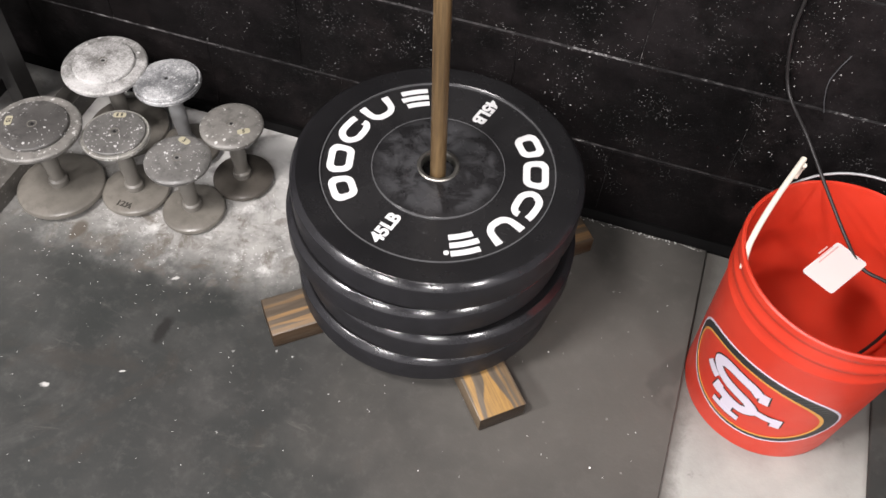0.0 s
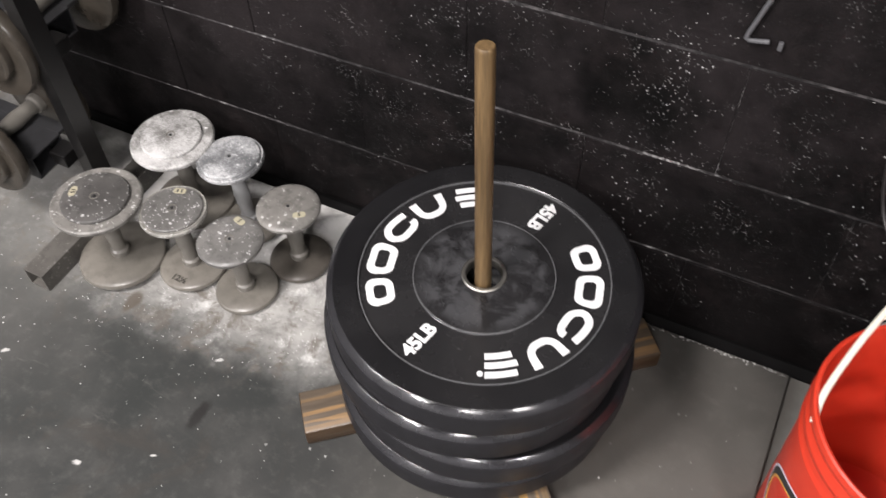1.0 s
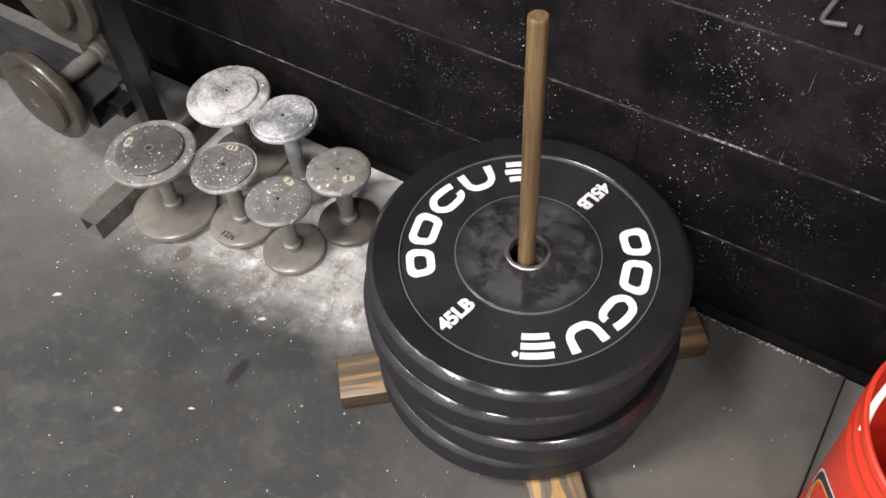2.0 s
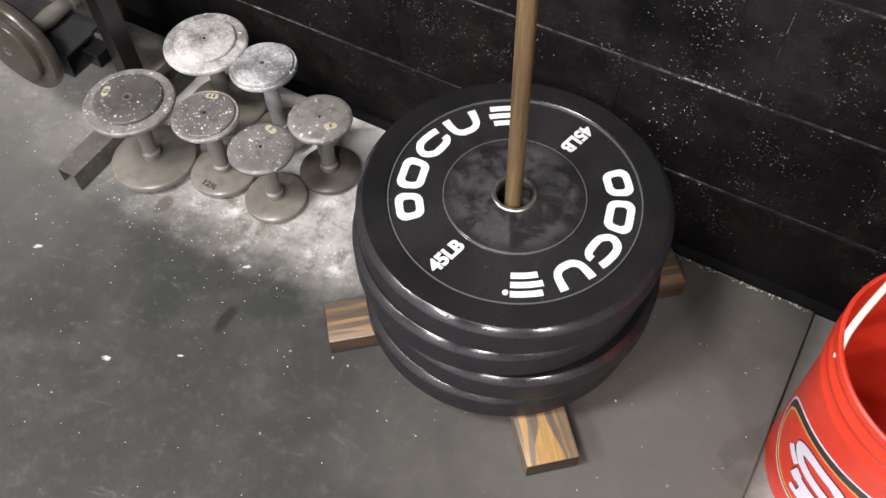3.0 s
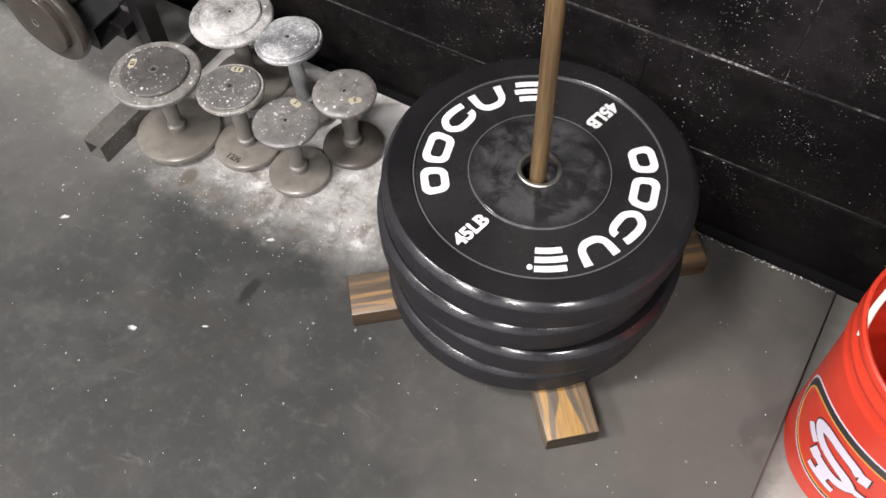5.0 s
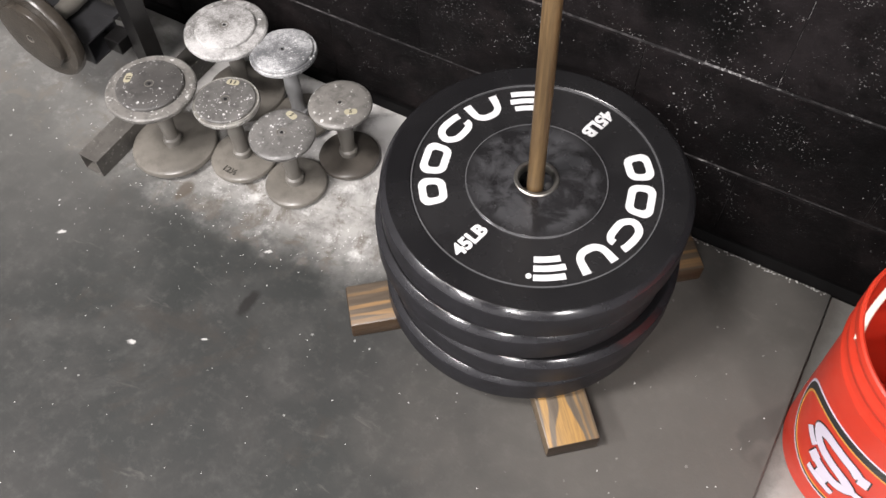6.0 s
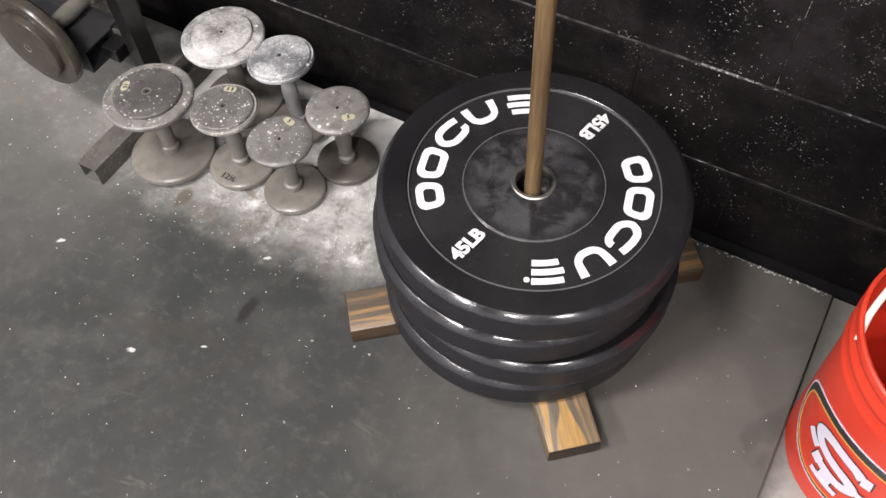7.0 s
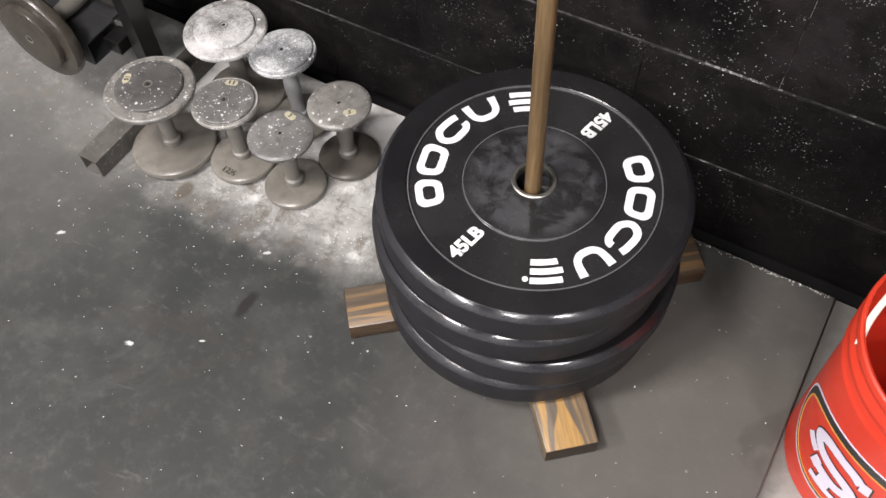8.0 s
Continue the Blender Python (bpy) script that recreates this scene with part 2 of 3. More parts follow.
def stained_wood(name, dark, tan, edge, end, half_x, half_y, streaks, x0, x1):
    """Taupe stained board: tan figure as streaks that run from x0 to x1, brown stained edges and dark thirsty end grain.
    A streak: middle and half width at x0, the same at x1, strength."""
    n = Nodes(name)
    x, y = n.axis(0), n.axis(1)
    fine = n.noise(1.0, 4, 0.7, n.mapped((14, 260, 260)))
    wave = n.math("MULTIPLY", n.math("SUBTRACT", n.noise(1.0, 4, 0.6, n.mapped((18, 70, 70))), 0.5), 0.007)
    wavy = n.math("ADD", y, wave)
    col = n.mix(n.ramp(n.noise(1.0, 5, 0.6, n.mapped((5, 50, 50))), 0.35, 0.65), tuple(c * 0.8 for c in dark), tuple(c * 1.25 for c in dark))
    for mid0, half0, mid1, half1, strength in streaks:
        mid, half = n.ramp(x, x0, x1, 1 + mid0, 1 + mid1), n.ramp(x, x0, x1, half0, half1)
        off = n.math("ABSOLUTE", n.math("SUBTRACT", n.math("ADD", wavy, 1.0), mid))
        figure = n.ramp(n.math("ADD", n.math("SUBTRACT", off, half), 0.5), 0.499, 0.5025, strength, 0)
        col = n.mix(n.math("MULTIPLY", figure, n.ramp(fine, 0.3, 0.7, 1.0, 0.75)), col, tan)
    side = n.ramp(n.math("ABSOLUTE", y), half_y - 0.0022, half_y - 0.0006)
    col = n.mix(n.math("MULTIPLY", side, n.ramp(n.noise(1.0, 4, 0.6, n.mapped((8, 60, 90))), 0.3, 0.7, 0.6, 1.0)), col, edge)
    col = n.mix(n.ramp(n.math("ABSOLUTE", x), half_x - 0.0022, half_x - 0.0006), col, end)
    col = n.mix(n.ramp(fine, 0.35, 0.7, 0, 0.3), col, tuple(c * 0.45 for c in dark))
    n.bump(fine, 0.25, 0.001)
    return n.done(col, 0.38, 0.0, 0.5)


def dowel_wood():
    n = Nodes("dowel_wood")
    fine = n.noise(1.0, 5, 0.65, n.mapped((110, 110, 5)), 0.4)
    broad = n.noise(1.0, 3, 0.6, n.mapped((40, 40, 2.5)))
    col = n.mix(n.ramp(fine, 0.3, 0.7), (0.070, 0.043, 0.019), (0.180, 0.115, 0.052))
    col = n.mix(n.ramp(broad, 0.45, 0.7, 0, 0.6), col, (0.055, 0.032, 0.015))
    n.bump(fine, 0.2, 0.001)
    return n.done(col, 0.48)


def cast_iron(name, base, chalk, amount, mottle=0.75, gloss=0.36):
    """Grey painted iron with chalk dust lying on it."""
    n = Nodes(name)
    n.coord = n.tree.nodes.new("ShaderNodeNewGeometry").outputs["Position"]
    big, mid, fine = n.noise(11, 5, 0.6), n.noise(45, 5, 0.65), n.noise(300, 2)
    col = n.mix(n.ramp(big, 0.3, 0.7), tuple(c * 0.75 for c in base), tuple(c * 1.2 for c in base))
    col = n.mix(n.ramp(mid, 0.47, 0.68, 0, mottle), col, tuple(c * 0.5 for c in base))
    grain = n.noise(330, 4, 0.75)
    cover = n.ramp(n.math("ADD", n.math("MULTIPLY", big, 0.45), n.math("ADD", n.math("MULTIPLY", mid, 0.27), n.math("MULTIPLY", grain, 0.28))), 0.64 - 0.36 * amount, 0.80 - 0.34 * amount)
    dots = n.math("MULTIPLY", n.specks(190, 0.50, 0.42), n.ramp(n.noise(22, 3), 0.40, 0.58))
    crumbs = n.math("MAXIMUM", n.specks(85, 0.32, 0.17), n.math("MULTIPLY", n.specks(270, 0.46, 0.32), n.ramp(n.noise(9, 3), 0.35, 0.6)))
    mask = n.math("MAXIMUM", n.math("MULTIPLY", cover, min(1.0, amount * 1.5)), n.math("MULTIPLY", n.math("MAXIMUM", dots, crumbs), min(1.0, (0.2 if amount else 0.0) + amount * 2.6)))
    col = n.mix(mask, col, chalk)
    n.bump(n.math("ADD", mid, n.math("MULTIPLY", fine, 0.3)), 0.22, 0.0012)
    return n.done(col, n.ramp(mask, 0, 1, gloss, 0.9), 0.0, 0.5)


def bucket_plastic():
    n = Nodes("red_bucket_plastic")
    f = n.noise(25, 4)
    z = n.noise(1.0, 4, 0.6, n.mapped((12, 12, 60)))
    col = n.mix(n.ramp(n.noise(5, 3), 0.3, 0.7), (0.54, 0.034, 0.015), (0.63, 0.048, 0.023))
    col = n.mix(n.ramp(z, 0.58, 0.8, 0, 0.25), col, (0.5, 0.045, 0.025))
    n.bump(f, 0.03, 0.001)
    n.bsdf.inputs["Subsurface Weight"].default_value = 0.08
    n.bsdf.inputs["Subsurface Radius"].default_value = (0.01, 0.002, 0.001)
    return n.done(col, n.ramp(f, 0.3, 0.7, 0.33, 0.45))


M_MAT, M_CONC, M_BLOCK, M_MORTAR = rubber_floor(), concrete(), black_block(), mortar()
M_RUBBER = bumper_rubber()
M_STEEL = plain("hub_steel", (0.40, 0.385, 0.35), 0.42, 1.0, 0.2, 60)
M_WHITE = plain("white_print", (0.70, 0.70, 0.70), 0.6, 0.0, 0.05, 80, 0.03)
M_RING = plain("scuffed_ring", (0.10, 0.10, 0.103), 0.38, 0.0, 0.35, 40)
TAUPE, TAN = (0.118, 0.096, 0.073), (0.40, 0.235, 0.080)
M_BOARD = stained_wood("stained_board", (0.100, 0.077, 0.056), (0.27, 0.160, 0.070), (0.050, 0.026, 0.011), (0.045, 0.026, 0.013), 0.311, 0.0395,
                       ((-0.004, 0.0030, -0.004, 0.0025, 0.9), (-0.020, 0.0012, -0.023, 0.0045, 0.9), (-0.033, 0.003, -0.031, 0.003, 0.6), (0.020, 0.002, 0.022, 0.004, 0.5)), -0.30, -0.22)
M_BOARD_B = stained_wood("stained_board_figured", TAUPE, TAN, (0.15, 0.108, 0.066), (0.028, 0.018, 0.011), 0.1325, 0.042,
                         ((0.0, 0.0055, -0.004, 0.0220, 1.0), (-0.030, 0.0055, -0.037, 0.0020, 0.95), (0.022, 0.0012, 0.026, 0.0008, 0.6), (0.033, 0.0040, 0.036, 0.002, 0.3)), 0.055, 0.1305)
M_DOWEL = dowel_wood()
M_IRON = cast_iron("grey_iron", (0.185, 0.176, 0.162), (0.66, 0.65, 0.63), 0.18)
M_IRON_CAP = cast_iron("dark_iron_cap", (0.135, 0.13, 0.123), (0.68, 0.67, 0.66), 0.22)
M_IRON_LOW = cast_iron("smooth_grey_iron", (0.155, 0.143, 0.124), (0.45, 0.44, 0.42), 0.0, 0.35, 0.30)
M_IRON_BROWN = cast_iron("brown_iron", (0.085, 0.075, 0.064), (0.45, 0.44, 0.42), 0.0, 0.4, 0.34)
M_IRON_PALE = cast_iron("pale_rim_iron", (0.27, 0.26, 0.235), (0.62, 0.61, 0.59), 0.3)
M_IRON_DARK = cast_iron("darker_iron_cap", (0.085, 0.081, 0.077), (0.68, 0.67, 0.66), 0.16)
M_IRON_CHALK = cast_iron("chalked_iron", (0.17, 0.165, 0.155), (0.56, 0.55, 0.54), 0.60)
M_IRON_BLUE = cast_iron("bluish_iron", (0.150, 0.153, 0.157), (0.60, 0.60, 0.60), 0.58)
# brown iron, its colour also lowered for the shade inside the rack
M_IRON_RACK = cast_iron("rack_head_iron", (0.048, 0.041, 0.033), (0.4, 0.39, 0.36), 0.0, 0.5, 0.27)
M_GRIP = plain("grey_handle", (0.155, 0.145, 0.128), 0.4, 0.0, 0.25, 50)
M_GRIP_PALE = plain("pale_grey_handle", (0.27, 0.27, 0.27), 0.38, 0.0, 0.25, 50)
M_HOLE = plain("dark_bolt_hole", (0.012, 0.012, 0.012), 0.6)
M_STICKER = plain("cream_sticker", (0.38, 0.35, 0.25), 0.55, 0.0, 0.2, 90)
M_INK = plain("black_ink", (0.055, 0.05, 0.043), 0.6)
M_BUCKET = bucket_plastic()
M_BLACKPRINT = plain("black_print", (0.022, 0.022, 0.022), 0.4)
M_GOLD = plain("gold_print", (0.62, 0.31, 0.06), 0.4, 0.0, 0.1)
M_LILAC = plain("white_emblem", (0.62, 0.57, 0.66), 0.4, 0.0, 0.05)
M_WIRE = plain("galvanised_wire", (0.42, 0.42, 0.43), 0.4, 0.3)
M_GREYROD = plain("grey_painted_rod", (0.085, 0.085, 0.09), 0.45)
M_CORD = plain("black_cord", (0.02, 0.018, 0.018), 0.5)
M_PAPER = plain("white_tag_paper", (0.66, 0.60, 0.58), 0.6, 0.0, 0.04)
M_PINK = plain("faded_red_print", (0.62, 0.35, 0.33), 0.6)
M_IVORY = plain("ivory_plastic", (0.74, 0.70, 0.60), 0.4, 0.0, 0.06)
M_RACK = cast_iron("black_rack_paint", (0.009, 0.0085, 0.0085), (0.30, 0.29, 0.28), 0.0)
M_RACK_FOOT = cast_iron("dusty_rack_foot", (0.088, 0.082, 0.074), (0.5, 0.49, 0.46), 0.02, 0.5, 0.45)
M_RAIL = cast_iron("dark_rail", (0.030, 0.030, 0.032), (0.5, 0.49, 0.46), 0.0, 0.5, 0.4)
M_GAP = plain("black_gap_strip", (0.0025, 0.0023, 0.0023), 0.8, 0.0, 0.3, 60, 0.3, 0.1)
M_CHALK = plain("chalk_crumb", (0.74, 0.73, 0.71), 0.9)
M_PLASTER = plain("grey_room_paint", (0.22, 0.22, 0.225), 0.7, 0.0, 0.1, 6)
M_LIGHTWALL = plain("pale_room_paint", (0.33, 0.33, 0.34), 0.7, 0.0, 0.08, 6)
M_CEIL = plain("dark_ceiling_paint", (0.12, 0.12, 0.12), 0.8, 0.0, 0.1, 6)


# ---- mesh helpers ----
def mesh_of(bm, name, material, smooth=None):
    me = bpy.data.meshes.new(name)
    bmesh.ops.recalc_face_normals(bm, faces=bm.faces)
    bm.to_mesh(me)
    bm.free()
    me.materials.append(material)
    if smooth is not None:
        me.polygons.foreach_set("use_smooth", [True] * len(me.polygons))
        me.set_sharp_from_angle(angle=radians(smooth))
    return me


def part(name, bm, material, parent=None, label="", smooth=None, m=None):
    ob = new(name, mesh_of(bm, name, material, smooth))
    if parent:
        ob.parent = parent
    if m is not None:
        ob.matrix_local = m
    if label:
        ob["label"] = label
    return ob


def thing(name, m, label, category, group="", kind=""):
    ob = new(name)
    ob.empty_display_size = 0.05
    ob.matrix_world = m
    return tagged(ob, label, category, group, kind)


def box(sx, sy, sz, bevel=0.0, at=(0, 0, 0), seg=2):
    bm = bmesh.new()
    bmesh.ops.create_cube(bm, size=1.0)
    bmesh.ops.scale(bm, vec=(sx, sy, sz), verts=bm.verts)
    if bevel:
        bmesh.ops.bevel(bm, geom=list(bm.edges), offset=bevel, segments=seg, profile=0.5, affect="EDGES")
    bmesh.ops.translate(bm, vec=at, verts=bm.verts)
    return bm


def lathe(profile, n=64, closed=False):
    """Turns (radius, height) pairs round z. A radius of 0 closes the end with one point; closed joins last to first."""
    bm = bmesh.new()
    rings = []
    for r, z in profile:
        if r < 1e-6:
            rings.append([bm.verts.new((0, 0, z))])
        else:
            rings.append([bm.verts.new((r * math.cos(2 * math.pi * i / n), r * math.sin(2 * math.pi * i / n), z)) for i in range(n)])
    pairs = list(zip(rings, rings[1:])) + ([(rings[-1], rings[0])] if closed else [])
    for a, b in pairs:
        for i in range(n):
            j = (i + 1) % n
            if len(a) == 1 and len(b) == 1:
                break
            if len(a) == 1:
                bm.faces.new((a[0], b[i], b[j]))
            elif len(b) == 1:
                bm.faces.new((a[i], b[0], a[j]))
            else:
                bm.faces.new((a[i], b[i], b[j], a[j]))
    return bm


def smooth_path(points, steps=8):
    """Catmull-Rom points through the given ones."""
    p = [Vector(v) for v in points]
    p = [2 * p[0] - p[1]] + p + [2 * p[-1] - p[-2]]
    out = []
    for a, b, c, d in zip(p, p[1:], p[2:], p[3:]):
        for k in range(steps):
            t = k / steps
            out.append(0.5 * (2 * b + (c - a) * t + (2 * a - 5 * b + 4 * c - d) * t * t + (3 * b - a - 3 * c + d) * t ** 3))
    return out + [p[-2]]


def sweep(points, radius, n=10):
    """A round bar along a path."""
    bm = bmesh.new()
    pts = [Vector(v) for v in points]
    side, rings = None, []
    for i, p in enumerate(pts):
        way = (pts[min(i + 1, len(pts) - 1)] - pts[max(i - 1, 0)]).normalized()
        if side is None:
            side = way.orthogonal().normalized()
        side = (side - way * side.dot(way)).normalized()
        up = way.cross(side)
        rings.append([bm.verts.new(p + radius * (math.cos(a) * side + math.sin(a) * up)) for a in [2 * math.pi * k / n for k in range(n)]])
    for a, b in zip(rings, rings[1:]):
        for k in range(n):
            bm.faces.new((a[k], a[(k + 1) % n], b[(k + 1) % n], b[k]))
    bm.faces.new(rings[0][::-1])
    bm.faces.new(rings[-1])
    return bm


def square_tube(w, h, wall, length):
    """A hollow tube along +x from 0 to length, w across y and h across z, open at both ends."""
    bm = bmesh.new()
    loops = []
    for x in (0, length):
        for k in (0, wall):
            a, b = w / 2 - k, h / 2 - k
            loops.append([bm.verts.new((x, y, z)) for y, z in ((-a, -b), (a, -b), (a, b), (-a, b))])
    o0, i0, o1, i1 = loops
    for p, q in ((o0, o1), (i1, i0), (i0, o0), (o1, i1)):
        for k in range(4):
            bm.faces.new((p[k], p[(k + 1) % 4], q[(k + 1) % 4], q[k]))
    return bm


def extrude_flat(outlines, depth, shape=None):
    """Solid of a flat outline: first loop outer, second (same length) an inner hole. shape maps (u, v, w) to a place."""
    bm = bmesh.new()
    shape = shape or (lambda u, v, w: (u, v, w))
    if len(outlines) == 1:
        lo = [bm.verts.new(shape(u, v, 0)) for u, v in outlines[0]]
        hi = [bm.verts.new(shape(u, v, depth)) for u, v in outlines[0]]
        bm.faces.new(hi)
        bm.faces.new(lo[::-1])
        for k in range(len(lo)):
            j = (k + 1) % len(lo)
            bm.faces.new((lo[k], lo[j], hi[j], hi[k]))
        return bm
    loops = [[bm.verts.new(shape(u, v, w)) for u, v in line] for line in outlines for w in (0, depth)]
    olo, ohi, ilo, ihi = loops
    for p, q in ((olo, ohi), (ohi, ihi), (ihi, ilo), (ilo, olo)):
        for k in range(len(p)):
            j = (k + 1) % len(p)
            bm.faces.new((p[k], p[j], q[j], q[k]))
    return bm


def rounded(w, h, r, n=5):
    """A rectangle w x h round the origin with round corners."""
    out = []
    for cx, cy, a in ((w / 2 - r, h / 2 - r, 0), (-w / 2 + r, h / 2 - r, 90), (-w / 2 + r, -h / 2 + r, 180), (w / 2 - r, -h / 2 + r, 270)):
        out += [(cx + r * math.cos(radians(a + 90 * k / n)), cy + r * math.sin(radians(a + 90 * k / n))) for k in range(n + 1)]
    return out


def lettering(text, height, depth, bold=0.0):
    """A bmesh of solid text in the built-in font, round the origin, reading along +x."""
    cu = bpy.data.curves.new("lettering", "FONT")
    cu.body, cu.size, cu.extrude, cu.offset = text, height / 0.72, depth / 2, bold
    cu.align_x, cu.align_y, cu.resolution_u = "CENTER", "CENTER", 4
    ob = bpy.data.objects.new("lettering", cu)
    scene.collection.objects.link(ob)
    bpy.context.view_layer.update()
    me = bpy.data.meshes.new_from_object(ob.evaluated_get(bpy.context.evaluated_depsgraph_get()))
    bm = bmesh.new()
    bm.from_mesh(me)
    bpy.data.objects.remove(ob)
    bpy.data.curves.remove(cu)
    bpy.data.meshes.remove(me)
    return bm


def scaled(bm, x, y, z=1.0):
    bmesh.ops.scale(bm, vec=(x, y, z), verts=bm.verts)
    return bm


# ---- the room ----
def wall_at(x):
    """The y of the block wall's face at x."""
    return WALL_Y + WALL_SLOPE * (x - 0.45)


ROOM = (-3.05, 3.45, -4.4)
MAT_EDGE, MAT_EDGE_B, MAT_THICK = 0.478, 0.80, 0.009
tagged(part("floor", box(7.2, 5.4, 0.2, 0, (0.2, -2.07, -0.1 - MAT_THICK)), M_CONC), "worn grey concrete slab, darker by the wall", "floor", kind="structure")
tagged(part("ceiling", box(7.2, 5.4, 0.2, 0, (0.2, -2.07, CEILING + 0.1)), M_CEIL), "plain dark painted ceiling", "ceiling", kind="structure")
tagged(part("wall_west", box(0.2, 5.0, CEILING, 0, (ROOM[0] - 0.1, -1.9, CEILING / 2)), M_PLASTER), "plain grey painted wall", "wall", kind="structure")
tagged(part("wall_east", box(0.2, 5.0, CEILING, 0, (ROOM[1] + 0.1, -1.9, CEILING / 2)), M_PLASTER), "plain grey painted wall", "wall", kind="structure")
# the unseen south wall is paler than the others to reflect in the bevels
tagged(part("wall_south", box(6.5, 0.2, CEILING, 0, (0.2, ROOM[2] - 0.1, CEILING / 2)), M_LIGHTWALL), "plain unseen wall kept pale to brighten the plate bevels", "wall", kind="structure")
WALL_POSE = pose(0.45, WALL_Y, 0, 0, 0, math.degrees(math.atan(WALL_SLOPE))) @ pose(-0.45, -WALL_Y, 0)
wall = tagged(part("wall_north", box(6.5, 0.2, CEILING + 0.009, 0, (0.2, WALL_Y + 0.1025, CEILING / 2 - 0.0045)), M_MORTAR),
              "black painted concrete block wall speckled with chalk", "wall", kind="structure")
wall.matrix_world = WALL_POSE


def mat_end(x):
    """The y at which the mats end, short of the wall."""
    return 0.2535 + 0.016 * (x - 0.35)


def rubber_mat(x0, x1, label):
    bm = box(x1 - x0, -ROOM[2] - 0.013, MAT_THICK, 0.002, ((x0 + x1) / 2, ROOM[2] / 2, -MAT_THICK / 2), 1)
    for v in bm.verts:
        if v.co.y > -1:
            v.co.y += mat_end(v.co.x) + 0.0065
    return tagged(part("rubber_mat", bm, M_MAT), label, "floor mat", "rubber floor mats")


# an added black strip stands in for the dark gap between mats and wall
gap_strip = bmesh.new()
gap_strip_ends = [[gap_strip.verts.new(v) for v in ((x, mat_end(x) + 0.002, -MAT_THICK), (x, mat_end(x) + 0.002, -0.004), (x, mat_end(x) + 0.007, 0.001), (x, wall_at(x) - 0.002, 0.016), (x, wall_at(x) - 0.002, -MAT_THICK))] for x in (ROOM[0], ROOM[1])]
for k in range(5):
    gap_strip.faces.new((gap_strip_ends[0][k], gap_strip_ends[0][(k + 1) % 5], gap_strip_ends[1][(k + 1) % 5], gap_strip_ends[1][k]))
tagged(part("trim", gap_strip, M_GAP), "added black strip for the dark gap along the wall foot", "trim", kind="structure")
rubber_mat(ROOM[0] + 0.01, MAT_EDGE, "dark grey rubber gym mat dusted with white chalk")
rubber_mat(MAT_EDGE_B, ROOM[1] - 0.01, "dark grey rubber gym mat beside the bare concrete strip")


# ---- the plate stand: a cross of stained boards and an upright dowel ----
BOARD = 0.040
stand = thing("plate_stand", pose(0, 0, 0), "dark stained wooden cross stand with an upright dowel", "plate stand")
part("base_board", box(0.622, 0.079, BOARD, 0.003), M_BOARD, stand, "brown stained board with pale streaks", 40, pose(0.002, 0.001, BOARD / 2, 0, 0, 40.3))
for a, mat, long in ((-48.4, M_BOARD_B, 0.265), (131.6, M_BOARD, 0.225)):
    c = 0.042 + long / 2
    part("cross_board", box(long, 0.084, BOARD, 0.003), mat, stand, "stained board with tan grain figure" if a < 0 else "", 40,
         pose(c * math.cos(radians(a)), c * math.sin(radians(a)), BOARD / 2, 0, 0, a))
dowel = lathe([(0, 0), (0.0122, 0), (0.0124, 0.2), (0.0121, 0.45), (0.0122, 0.676), (0.0119, 0.680), (0.0108, 0.6815), (0, 0.682)], 20)
DOWEL_LEAN = Vector((-0.044, 0.059, 1.0)).to_track_quat("Z", "Y")
part("dowel", dowel, M_DOWEL, stand, "worn brown wooden dowel with a blunt top", 50, Matrix.LocRotScale((0.0145, -0.0275, BOARD - 0.002), DOWEL_LEAN, None))

# ---- four bumper plates on the stand ----
PLATE = 0.070
PLATE_R = 0.2315


def ring_solid(r0, r1, z0, z1, n=96):
    return lathe([(r0, z0), (r1, z0), (r1, z1), (r0, z1)], n, True)


def sector_shape(mid, top):
    """Bends a flat outline (u along the arc, v outwards) round the plate's axis."""
    def shape(u, v, w):
        r = mid + v
        a = -u / mid
        return r * math.cos(a), r * math.sin(a), top + w
    return shape


def flat_band(line, width, depth, shape, steps=5):
    """A flat band of even width along a smooth line of (u, v), laid on a surface by shape."""
    pts = [p.xy for p in smooth_path([(u, v, 0) for u, v in line], steps)]
    bm = bmesh.new()
    rows = []
    for i, p in enumerate(pts):
        d = (pts[min(i + 1, len(pts) - 1)] - pts[max(i - 1, 0)]).normalized()
        side = Vector((-d.y, d.x)) * width / 2
        rows.append([bm.verts.new(shape(q.x, q.y, w)) for q, w in ((p + side, 0), (p + side, depth), (p - side, depth), (p - side, 0))])
    for a, b in zip(rows, rows[1:]):
        for k in range(4):
            bm.faces.new((a[k], a[(k + 1) % 4], b[(k + 1) % 4], b[k]))
    bm.faces.new(rows[0])
    bm.faces.new(rows[-1][::-1])
    return bm


